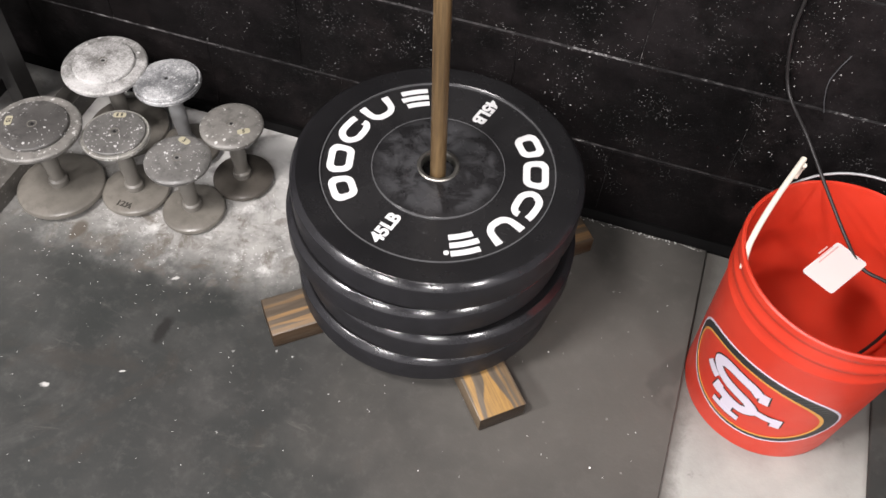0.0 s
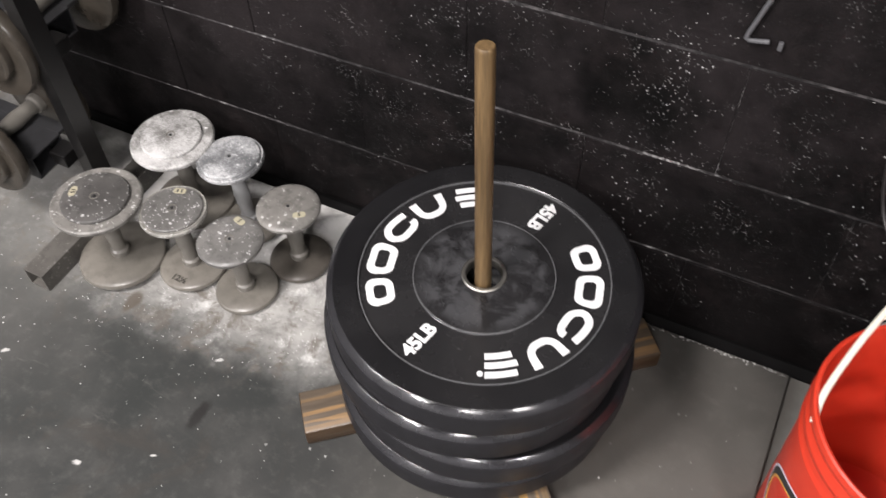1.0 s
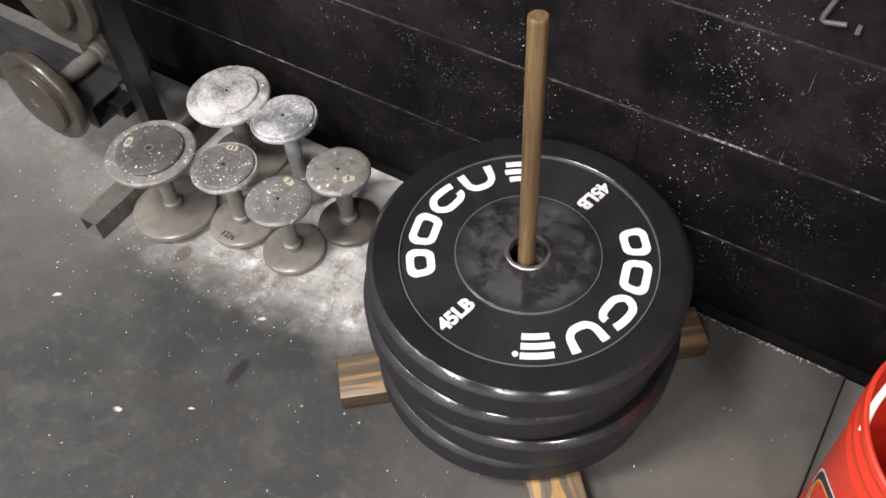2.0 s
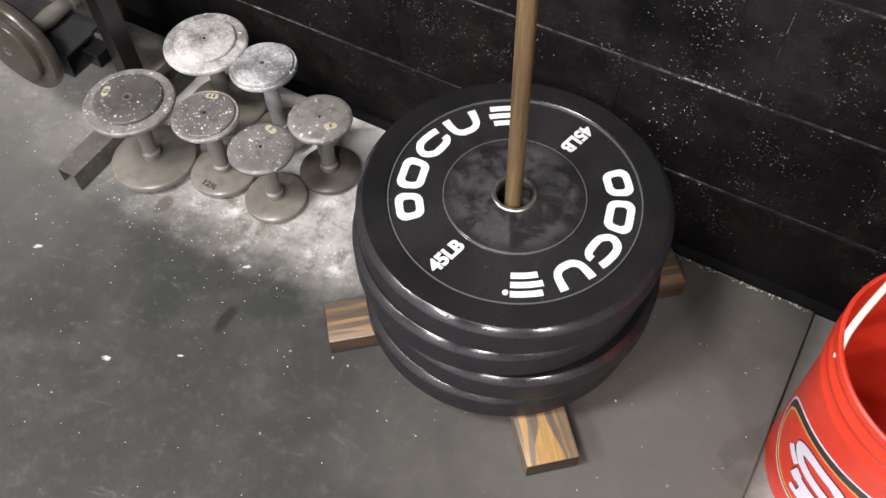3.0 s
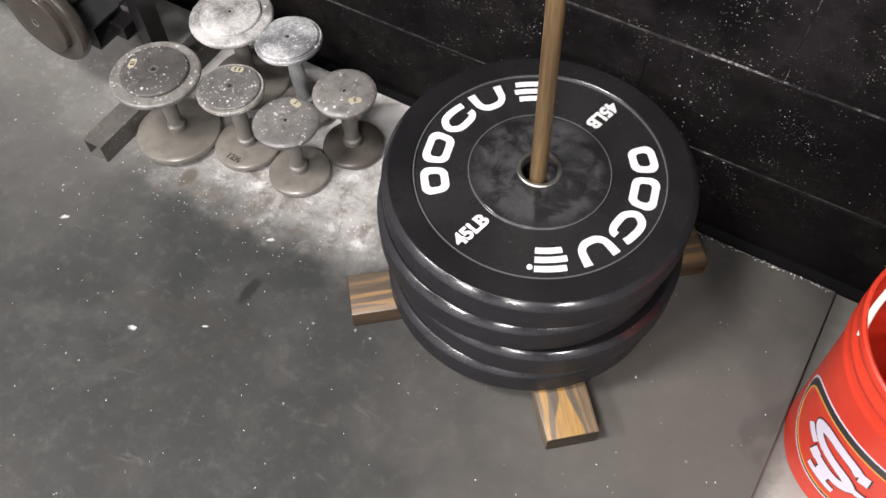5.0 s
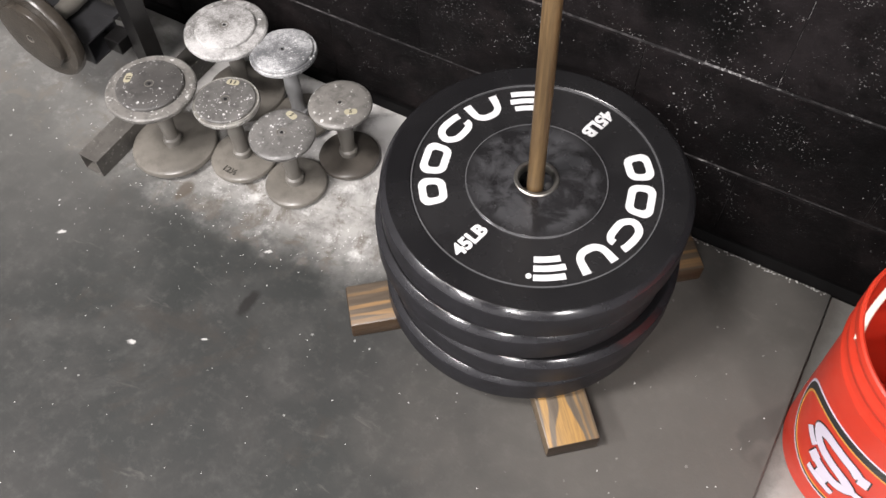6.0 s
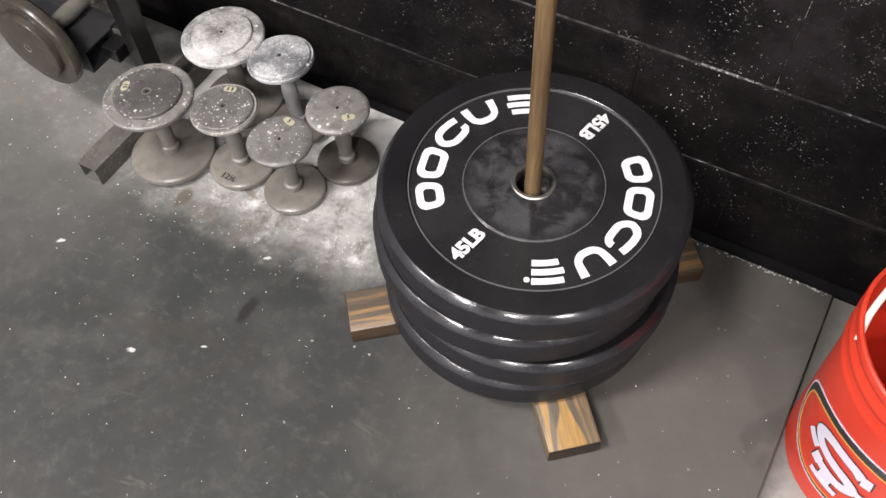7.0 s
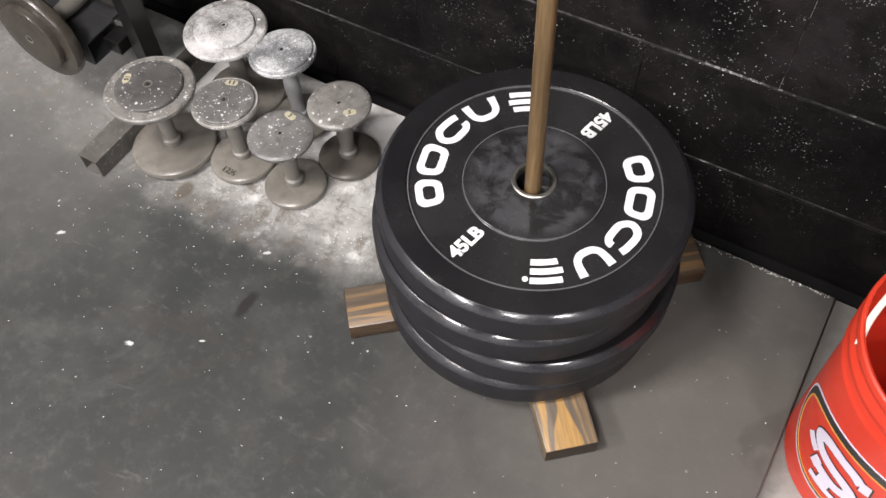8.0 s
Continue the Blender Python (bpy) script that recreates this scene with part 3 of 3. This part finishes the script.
def bumper_plate(m, label, printed):
    ob = thing("bumper_plate", m, label, "weight plate", "stack of bumper plates")
    t = PLATE
    prof = [(0.0335, 0.004), (0.100, 0.004), (0.104, 0.007), (0.182, 0.007), (0.186, 0.001), (0.2165, 0.001), (0.2176, 0.0017), (PLATE_R - 0.0012, 0.0132), (PLATE_R - 0.0003, 0.0143),
            (PLATE_R, 0.0158), (PLATE_R, t - 0.0122), (PLATE_R - 0.0003, t - 0.0108), (PLATE_R - 0.0010, t - 0.0096), (0.2216, t - 0.0015), (0.2208, t - 0.0010), (0.2198, t - 0.0009),
            (0.187, t - 0.001), (0.183, t - 0.004), (0.105, t - 0.004), (0.102, t - 0.0015), (0.050, t - 0.0015), (0.0335, t - 0.0015)]
    part("rubber_body", lathe(prof, 128, True), M_RUBBER, ob, smooth=28)
    hub = [(0.0262, t - 0.014), (0.0335, t - 0.014), (0.0335, t - 0.0005), (0.0320, t + 0.001), (0.0278, t + 0.001), (0.0262, t - 0.002)]
    part("hub_ring", lathe(hub, 64, True), M_STEEL, ob, "worn steel hub insert", 35)
    if not printed:
        return ob
    top = t - 0.0045
    part("outer_ring_line", ring_solid(0.1828, 0.1846, t - 0.005, t - 0.0012, 128), M_RING, ob, "thin scuffed raised ring")
    part("inner_ring_line", ring_solid(0.1030, 0.1045, t - 0.005, t - 0.0017, 96), M_RING, ob, "thin scuffed raised ring")
    # two arcs of white marks in plain shapes, and the printed weight between them
    high, thin = 0.0405, 0.0112
    for start in (47.0, 227.0):
        for k, wide in enumerate((0.047, 0.056, 0.056, 0.051, 0.045)):
            a, u, v = start - (9.6, 32.2, 56.3, 79.4, 103.6)[k], (wide - thin) / 2, (high - thin) / 2
            m, bend = pose(0, 0, 0, 0, 0, a), sector_shape(0.1535, top + 0.0005)
            if k < 2:
                shapes = [extrude_flat([rounded(wide, high, 0.014), rounded(wide - 2 * thin, high - 2 * thin, 0.006)], 0.0008, bend)]
            elif k == 2:
                shapes = [flat_band([(u, v * 0.9), (u * 0.55, v), (-u * 0.5, v), (-u, v * 0.35), (-u, -v * 0.35), (-u * 0.5, -v), (u * 0.55, -v), (u, -v * 0.6), (u, -v * 0.15)], thin, 0.0008, bend)]
            elif k == 3:
                shapes = [flat_band([(-u, v + thin / 2), (-u, 0), (-u * 0.85, -v * 0.6), (-u * 0.4, -v), (u * 0.4, -v), (u * 0.85, -v * 0.6), (u, 0), (u, v + thin / 2)], thin, 0.0008, bend)]
            else:
                shapes = [flat_band([(-u - thin / 2 + (0.004 if w else 0), w * v), (0, w * v), (u + thin / 2, w * v)], thin * 0.85, 0.0008, bend) for w in (-1, 0, 1)]
            for bm in shapes:
                part("white_mark", bm, M_WHITE, ob, "", None, m)
    for a in (-103.2, 76.8):
        bm = scaled(lettering("45LB", 0.0205, 0.0008, 0.0012), 1.0, 1.0)
        c = 0.145
        part("weight_print", bm, M_WHITE, ob, "white printed 45LB", None,
             pose(c * math.cos(radians(a)), c * math.sin(radians(a)), top + 0.0009, 0, 0, a + 180))
    part("round_mark", lathe([(0, 0), (0.0042, 0), (0.0042, 0.0008), (0, 0.0008)], 20), M_WHITE, ob, "", 30, pose(0.0645, -0.153, top + 0.0005))
    return ob


for k, (dx, dy, turn) in enumerate(((-0.004, -0.003, 40), (0.008, 0.0, 160), (-0.012, -0.004, 95), (-0.001, 0.0, 0))):
    bumper_plate(pose(dx, dy, BOARD + k * (PLATE + 0.0006), 0, 0, turn),
                 "black rubber bumper plate with white print on top" if k == 3 else "black rubber bumper plate in the stack", k == 3)


# ---- dumbbells ----
def head_profile(r, cap, thick):
    """Half of a disc head seen from its outer face at 0: r rim, cap the radius of the raised middle (0: smooth)."""
    th = thick or (0.019 if r > 0.07 else 0.016)
    p = [(0, -th), (0.020, -th), (r * 0.55, -th * 0.96), (r * 0.90, -th * 0.80), (r * 0.975, -th * 0.62), (r, -th * 0.38), (r * 0.995, -th * 0.16), (r * 0.965, -0.0006)]
    if cap:
        return p + [(cap + 0.005, 0.0008), (cap + 0.002, -0.0006), (0, -0.0006)], th
    return p + [(r * 0.85, 0.0018), (r * 0.5, 0.0026), (0.009, 0.003), (0.0088, 0.0018), (0, 0.0018)], th


def cap_profile(cap, up):
    return [(0, -0.001), (cap, -0.001), (cap, up * 0.6), (cap - 0.0015, up * 0.9), (cap - 0.005, up), (cap * 0.5, up + 0.0012), (0.009, up + 0.0015), (0.0088, up + 0.0003), (0, up + 0.0003)]


def handle_profile(z0, z1, grip):
    q = z1 - z0
    return [(r * grip, z) for r, z in [(0.0175, z0), (0.0185, z0 + 0.004), (0.0175, z0 + 0.013), (0.0135, z0 + 0.016), (0.0138, z0 + q * 0.3), (0.0158, z0 + q * 0.5),
            (0.0138, z0 + q * 0.7), (0.0135, z1 - 0.016), (0.0175, z1 - 0.013), (0.0185, z1 - 0.004), (0.0175, z1)]]


def dumbbell(m, height, r_top, cap, rise, r_low, mats, label, group, sticker=None, low_text="", thick=0.0, grip=1.0):
    """Stands on its lower head: z from 0 to height at the upper rim."""
    ob = thing("dumbbell", m, label, "dumbbell", group)
    top = rise + 0.0015 if cap else 0.003
    prof, th_u = head_profile(r_top, cap, thick)
    low, th_l = head_profile(r_low, r_low * 0.76 if cap else 0, thick)
    upper = part("upper_head", lathe(prof, 56), mats[0], ob, "", 32, pose(0, 0, height - top))
    if cap:
        part("cap", lathe(cap_profile(cap, rise), 48), mats[3], upper, "raised round cap", 32)
    part("bolt", lathe([(0, 0), (0.0030, 0), (0.0030, 0.0012), (0, 0.0012)], 16), M_HOLE, upper, "dark bolt hole", 30, pose(0, 0, top - 0.0016))
    part("bolt_ring", ring_solid(0.0072, 0.0088, 0, 0.0013, 24), mats[2], upper, "", 30, pose(0, 0, top - 0.0012))
    lower = part("lower_head", lathe(low, 56), mats[1], ob, "", 32, pose(0, 0, top, 180))
    if cap:
        part("cap", lathe(cap_profile(r_low * 0.76, rise), 48), mats[1], lower, "", 32)
    part("handle", lathe(handle_profile(top + th_l - 0.001, height - top - th_u + 0.001, grip), 28), mats[2], ob, "contoured grey handle", 35)
    if sticker:
        text, radius, ang, turn = sticker
        base = pose(radius * math.cos(radians(ang)), radius * math.sin(radians(ang)), top - 0.0012, 0, 0, turn)
        s = part("sticker", extrude_flat([rounded(0.0235, 0.0125, 0.005)], 0.0012), M_STICKER, upper, "small worn cream sticker", None, base)
        if text:
            part("number", lettering(text, 0.0082, 0.0006, 0.0003), M_INK, s, "", None, pose(0, 0, 0.0014))
        else:
            for x in (-0.004, 0.004):
                part("ink_bar", box(0.003, 0.008, 0.0006), M_INK, s, "", None, pose(x, 0, 0.0014))
    if low_text:
        part("number", lettering(low_text, 0.013, 0.0008, 0.0003), M_INK, lower, "dark stamped number", None, pose(0.004, 0.047, -th_l * 0.9 - 0.0012, 180, 0, 0))
    return ob


G = "dumbbells standing on end"
dumbbell(pose(-0.704, 0.130, 0, 1.5, -1.0, 0), 0.198, 0.080, 0.058, 0.007, 0.082, (M_IRON_CHALK, M_IRON_LOW, M_GRIP, M_IRON_CHALK), "large grey dumbbell on end thickly dusted with chalk", G)
dumbbell(pose(-0.566, 0.128, 0, -1.0, -4.0, 0), 0.192, 0.0635, 0.057, 0.005, 0.065, (M_IRON_BLUE, M_IRON_LOW, M_GRIP_PALE, M_IRON_BLUE), "bluish grey dumbbell on end with chalky top", G)
dumbbell(pose(-0.606, -0.010, 0, -1.0, -1.5, 0), 0.172, 0.0615, 0.055, 0.005, 0.065, (M_IRON_PALE, M_IRON_LOW, M_GRIP, M_IRON_CAP), "grey dumbbell on end marked twelve and a half", G, ("", 0.042, 108, 18), "12½")
dumbbell(pose(-0.482, -0.010, 0, 0.5, -1.5, 0), 0.156, 0.060, 0, 0, 0.060, (M_IRON_CAP, M_IRON_LOW, M_GRIP), "small smooth grey dumbbell on end with sticker", G, ("5", 0.042, 100, -15))
dumbbell(pose(-0.430, 0.096, 0, 0, -1.0, 0), 0.160, 0.059, 0, 0, 0.060, (M_IRON, M_IRON_BROWN, M_GRIP), "small grey dumbbell on end close to the wall", G, ("5", 0.032, -18, 35))
dumbbell(pose(-0.742, -0.054, 0, -0.5, -1.0, 0), 0.184, 0.083, 0.062, 0.007, 0.083, (M_IRON, M_IRON_LOW, M_GRIP, M_IRON_DARK), "large dark grey dumbbell on end with number sticker", G, ("15", 0.044, 190, -70))

# ---- dumbbell rack at the wall ----
rack = thing("dumbbell_rack", pose(-0.845, 0, 0), "black steel dumbbell rack with dusty foot", "rack")
part("foot", square_tube(0.046, 0.044, 0.003, 0.42), M_RACK_FOOT, rack, "open ended dusty steel foot tube", None, pose(0, -0.178, 0.0225, 0, 0, 90))
part("post", square_tube(0.036, 0.032, 0.003, 1.0), M_RACK, rack, "", None, pose(0.008, 0.036, 0.045, -3, -90, 0))
for y, z in ((-0.003, 0.170), (0.125, 0.372)):
    part("rail", square_tube(0.076, 0.052, 0.003, 0.95), M_RAIL, rack, "square steel rail with open end", None, pose(-0.055, y, z, 0, 0, 180))
    part("rail_lip", box(0.95, 0.026, 0.008, 0.001), M_RAIL, rack, "", None, pose(-0.535, y + 0.0515, z + 0.022))
    part("rail_bracket", box(0.036, 0.040, 0.030, 0.002), M_RACK, rack, "", None, pose(-0.038, y * 0.6 + 0.02, z - 0.004))
G2 = "dumbbells lying on the rack"
RACKED = (M_IRON_RACK, M_IRON_RACK, M_GRIP, M_IRON_RACK)
dumbbell(pose(-0.982, 0.123, 0.2143, 90, 0, 0), 0.215, 0.098, 0.068, 0.012, 0.098, RACKED, "grey brown iron dumbbell lying on the lower rail", G2, thick=0.034, grip=1.08)
dumbbell(pose(-0.940, 0.240, 0.4163, 90, 0, 0), 0.255, 0.108, 0.070, 0.012, 0.108, RACKED, "large grey brown iron dumbbell lying on the upper rail", G2, thick=0.036, grip=1.32)


# ---- the red bucket ----
BX, BY, BZ = 0.6145, 0.003, -MAT_THICK
B_H, B_R0, B_R1 = 0.372, 0.1352, 0.1505


def bucket_radius(z):
    return B_R0 + (B_R1 - B_R0) * z / B_H


bucket = thing("bucket", pose(BX, BY, BZ), "red plastic pail with printed oval emblem on concrete", "bucket")
R = bucket_radius
outer = [(0, 0.004), (R(0) - 0.008, 0.004), (R(0) - 0.006, 0), (R(0) - 0.001, 0.001), (R(0), 0.006), (R(0.29), 0.29), (R(0.29) + 0.004, 0.292), (R(0.3) + 0.0045, 0.297),
         (R(0.3) + 0.003, 0.302), (R(0.31) + 0.0012, 0.306), (R(0.325) + 0.0012, 0.322), (R(0.33) + 0.0045, 0.325), (R(0.33) + 0.0055, 0.331), (R(0.335) + 0.0045, 0.337),
         (R(0.34) + 0.0022, 0.341), (R(0.35) + 0.0022, 0.352), (R(0.355) + 0.0048, 0.355), (R(0.36) + 0.0055, 0.362), (R(0.37) + 0.0045, 0.370), (R(0.37) + 0.002, 0.3725),
         (R(0.37) - 0.0012, 0.371), (R(0.36) - 0.0022, 0.366), (R(0.3) - 0.0022, 0.3), (R(0.02) - 0.0022, 0.012), (R(0.02) - 0.006, 0.0075), (0, 0.007)]
part("pail", lathe(outer, 96), M_BUCKET, bucket, "glossy red orange plastic pail", 40)


def on_bucket(angle, height, lift):
    """Wraps (u round the pail, v up) on its side."""
    def shape(u, v, w):
        z = height + v
        r = bucket_radius(z) + lift + w
        a = radians(angle) + u / bucket_radius(height)
        return r * math.cos(a), r * math.sin(a), z
    return shape


def oval(a, b, n=72):
    return [(a * math.cos(2 * math.pi * k / n), b * math.sin(2 * math.pi * k / n)) for k in range(n)]


EM_A, EM_Z = 244, 0.142
emblem = part("emblem", extrude_flat([oval(0.149, 0.094), oval(0.145, 0.0905)], 0.0005, on_bucket(EM_A, EM_Z, 0.0003)), M_LILAC, bucket, "printed oval emblem with black and gold border")


def off_oval(a, b, du, dv, n=72):
    return [(a * math.cos(2 * math.pi * k / n) + du, b * math.sin(2 * math.pi * k / n) + dv) for k in range(n)]


part("black_border", extrude_flat([oval(0.1448, 0.0903), off_oval(0.130, 0.080, -0.006, -0.005)], 0.0005, on_bucket(EM_A, EM_Z, 0.0003)), M_BLACKPRINT, emblem)
part("gold_border", extrude_flat([off_oval(0.1298, 0.0798, -0.006, -0.005), off_oval(0.125, 0.0765, -0.007, -0.0055)], 0.0005, on_bucket(EM_A, EM_Z, 0.0003)), M_GOLD, emblem)


# plain white shapes with dark outlines inside the oval: a long loop, a stem and short blocks
LOOP = [(0.030, 0.030), (0.010, 0.040), (-0.035, 0.040), (-0.058, 0.024), (-0.040, 0.008), (0.012, 0.000), (0.030, -0.014), (0.012, -0.028), (-0.030, -0.026)]
MARKS = ((LOOP, 0.017), ([(-0.008, -0.020), (-0.008, -0.036), (-0.008, -0.052)], 0.020), ([(-0.034, -0.056), (-0.008, -0.056), (0.020, -0.056)], 0.011), ([(0.022, -0.012), (0.050, -0.014), (0.072, -0.014)], 0.012),
         ([(0.072, -0.006), (0.073, -0.017), (0.074, -0.030)], 0.013), ([(0.034, 0.042), (0.036, 0.030), (0.038, 0.018)], 0.013), ([(-0.034, -0.012), (-0.036, -0.024), (-0.038, -0.036)], 0.013), ([(-0.074, 0.002), (-0.060, -0.004), (-0.046, -0.008)], 0.014))
for under, grow, mat, lift in (("emblem_outline", 0.005, M_BLACKPRINT, 0.0003), ("emblem_bar", 0.0, M_LILAC, 0.0009)):
    for k, (line, width) in enumerate(MARKS):
        part(under, flat_band([(0.95 * u - 0.010, 1.06 * v) for u, v in line], width * 1.12 + grow, 0.0004, on_bucket(EM_A, EM_Z, lift + 0.00006 * k)), mat, emblem)
# wire handle folded back against the rim
TURN_BAIL = pose(0, 0, 0, 0, 0, -42)
bail = [(0.1595 * math.cos(radians(a)), 0.153 * math.sin(radians(a)), 0.318 + 0.085 * abs(math.sin(radians(a))) ** 0.45) for a in range(0, 181, 6)]
part("wire_handle", sweep(bail, 0.0021, 8), M_WIRE, bucket, "thin galvanised wire handle", 60, TURN_BAIL)
for s in (1, -1):
    part("handle_ear", lathe([(0, 0), (0.011, 0), (0.011, 0.005), (0.006, 0.009), (0, 0.009)], 24), M_BUCKET, bucket, "", 35, TURN_BAIL @ pose(s * 0.149, 0, 0.318, 0, 90 * s, 0))

rod = thing("plastic_rod", pose(BX, BY, BZ), "ivory white plastic rod lying on the bucket rim", "rod")
part("shaft", sweep(smooth_path([(-0.1435, -0.052, 0.355), (-0.1415, -0.012, 0.372), (-0.122, 0.058, 0.394), (-0.094, 0.136, 0.412)], 6), 0.0046, 12), M_IVORY, rod, "", 50)
part("hook", sweep(smooth_path([(-0.092, 0.126, 0.409), (-0.093, 0.131, 0.39), (-0.094, 0.129, 0.3775)], 5), 0.0042, 10), M_IVORY, rod, "", 50)

# ---- the cord that hangs down the wall into the bucket, with its tag ----
cord = thing("power_cord", pose(0, 0, 0), "thin black cord hanging down the wall into the bucket", "cord")
run = [(0.44, WALL_Y - 0.0065, CEILING), (0.43, WALL_Y - 0.0065, 1.6), (0.425, WALL_Y - 0.0065, 0.9), (0.431, WALL_Y - 0.0065, 0.67), (0.445, WALL_Y - 0.0065, 0.585), (0.451, WALL_Y - 0.007, 0.512), (0.478, WALL_Y - 0.016, 0.424),
       (0.522, 0.190, 0.400), (0.566, 0.128, 0.370), (0.612, 0.064, 0.341), (0.641, 0.024, 0.333), (0.69, 0.016, 0.318), (0.728, 0.02, 0.22), (0.70, 0.03, 0.06), (0.62, 0.05, 0.012)]
part("cable", sweep(smooth_path(run, 10), 0.0027, 8), M_CORD, cord, "", 60)
tag_m = Matrix.LocRotScale((0.601, 0.0105, 0.334), Euler((radians(4), radians(-3), radians(-33.5))), None)
tag = part("tag", extrude_flat([rounded(0.052, 0.082, 0.005)], 0.0009), M_PAPER, cord, "white paper warning tag", None, tag_m)
for v, w in ((0.024, 0.044), (0.019, 0.034), (0.014, 0.02)):
    part("print_bar", box(0.0022, w, 0.0003), M_PINK, tag, "", None, pose(-0.044 + v, 0.012, 0.0011))

loose = thing("wall_wire", WALL_POSE @ pose(0, WALL_Y - 0.0015, 0), "thin grey wire curving on the black wall", "wire")
part("strand", sweep(smooth_path([(0.543, 0, 0.497), (0.535, -0.002, 0.472), (0.531, -0.003, 0.443), (0.538, -0.002, 0.410), (0.548, 0, 0.382)], 6), 0.0009, 6), M_GREYROD, loose, "", 60)

hook = thing("wall_bracket", WALL_POSE @ pose(0, WALL_Y - 0.0045, 0), "grey painted bent metal rod on the wall", "bracket")
part("bent_rod", sweep([(0.30, 0, 0.92), (0.262, 0, 0.755), (0.2465, 0, 0.693), (0.2335, 0, 0.643), (0.2320, 0, 0.635), (0.237, 0, 0.632), (0.261, 0, 0.637)], 0.0034, 8), M_GREYROD, hook, "", 60)
part("end_clip", box(0.006, 0.006, 0.012, 0.001), M_GREYROD, hook, "", None, pose(0.275, 0, 0.635))


# ---- chalk crumbs: along the foot of the wall and over the mat ----
def crumbs(name, label, places):
    bm = bmesh.new()
    for x, y, z, s in places:
        verts = []
        for dx, dy, dz in ((1, 0, 0), (-0.6, 0.8, 0), (-0.5, -0.9, 0), (0.1, 0.1, 0.9)):
            verts.append(bm.verts.new((x + s * dx * random.uniform(0.5, 1.2), y + s * dy * random.uniform(0.5, 1.2), z + s * dz * random.uniform(0.3, 0.8))))
        a, b, c, d = verts
        for f in ((a, b, d), (b, c, d), (c, a, d), (c, b, a)):
            bm.faces.new(f)
    return tagged(part(name, bm, M_CHALK), label, "chalk", kind="stuff")


crumbs("wall_chalk", "white chalk crumbs along the foot of the wall",
       [(x, mat_end(x) - 0.002 - abs(random.gauss(0, 0.0035)), 0.0002, random.uniform(0.0006, 0.0024)) for x in [random.uniform(0.2, 0.47) if k % 3 else random.uniform(-0.9, 0.2) for k in range(150)]])
crumbs("floor_chalk", "scattered white chalk crumbs on the rubber mat",
       [(random.uniform(-1.5, 0.45), random.uniform(-1.1, 0.2), 0.0002, random.uniform(0.0006, 0.0018) * (2 if random.random() < 0.06 else 1)) for k in range(420)]
       + [(random.gauss(-0.6, 0.22), random.gauss(-0.04, 0.1), 0.0002, random.uniform(0.0006, 0.0018)) for k in range(500)])

# ---- the blocks of the north wall: running bond, each a piece of its own ----
BL, BHT, JOINT, FIRST = 0.4064, 0.2042, 0.0055, 0.184
shared = {}
for row in range(15):
    z0 = FIRST + (row - 1) * BHT if row else -0.009
    z1 = min(FIRST + row * BHT, CEILING)
    x0 = ROOM[0] - (0.155 if row % 2 else 0.155 + BL / 2)
    for col in range(18):
        a, b = max(ROOM[0], x0 + col * BL), min(ROOM[1], x0 + (col + 1) * BL)
        if b - a < 0.03:
            continue
        key = (round(b - a, 3), round(z1 - z0, 4))
        if key not in shared:
            shared[key] = mesh_of(box(key[0] - 0.0004, 0.05, key[1] - JOINT, 0.0007, (0, 0, 0), 1), "block", M_BLOCK)
        ob = new("block", shared[key])
        ob.parent = wall
        ob.location = ((a + b) / 2, WALL_Y + 0.025 + random.uniform(-0.0012, 0.0012), (z0 + z1 - JOINT) / 2)
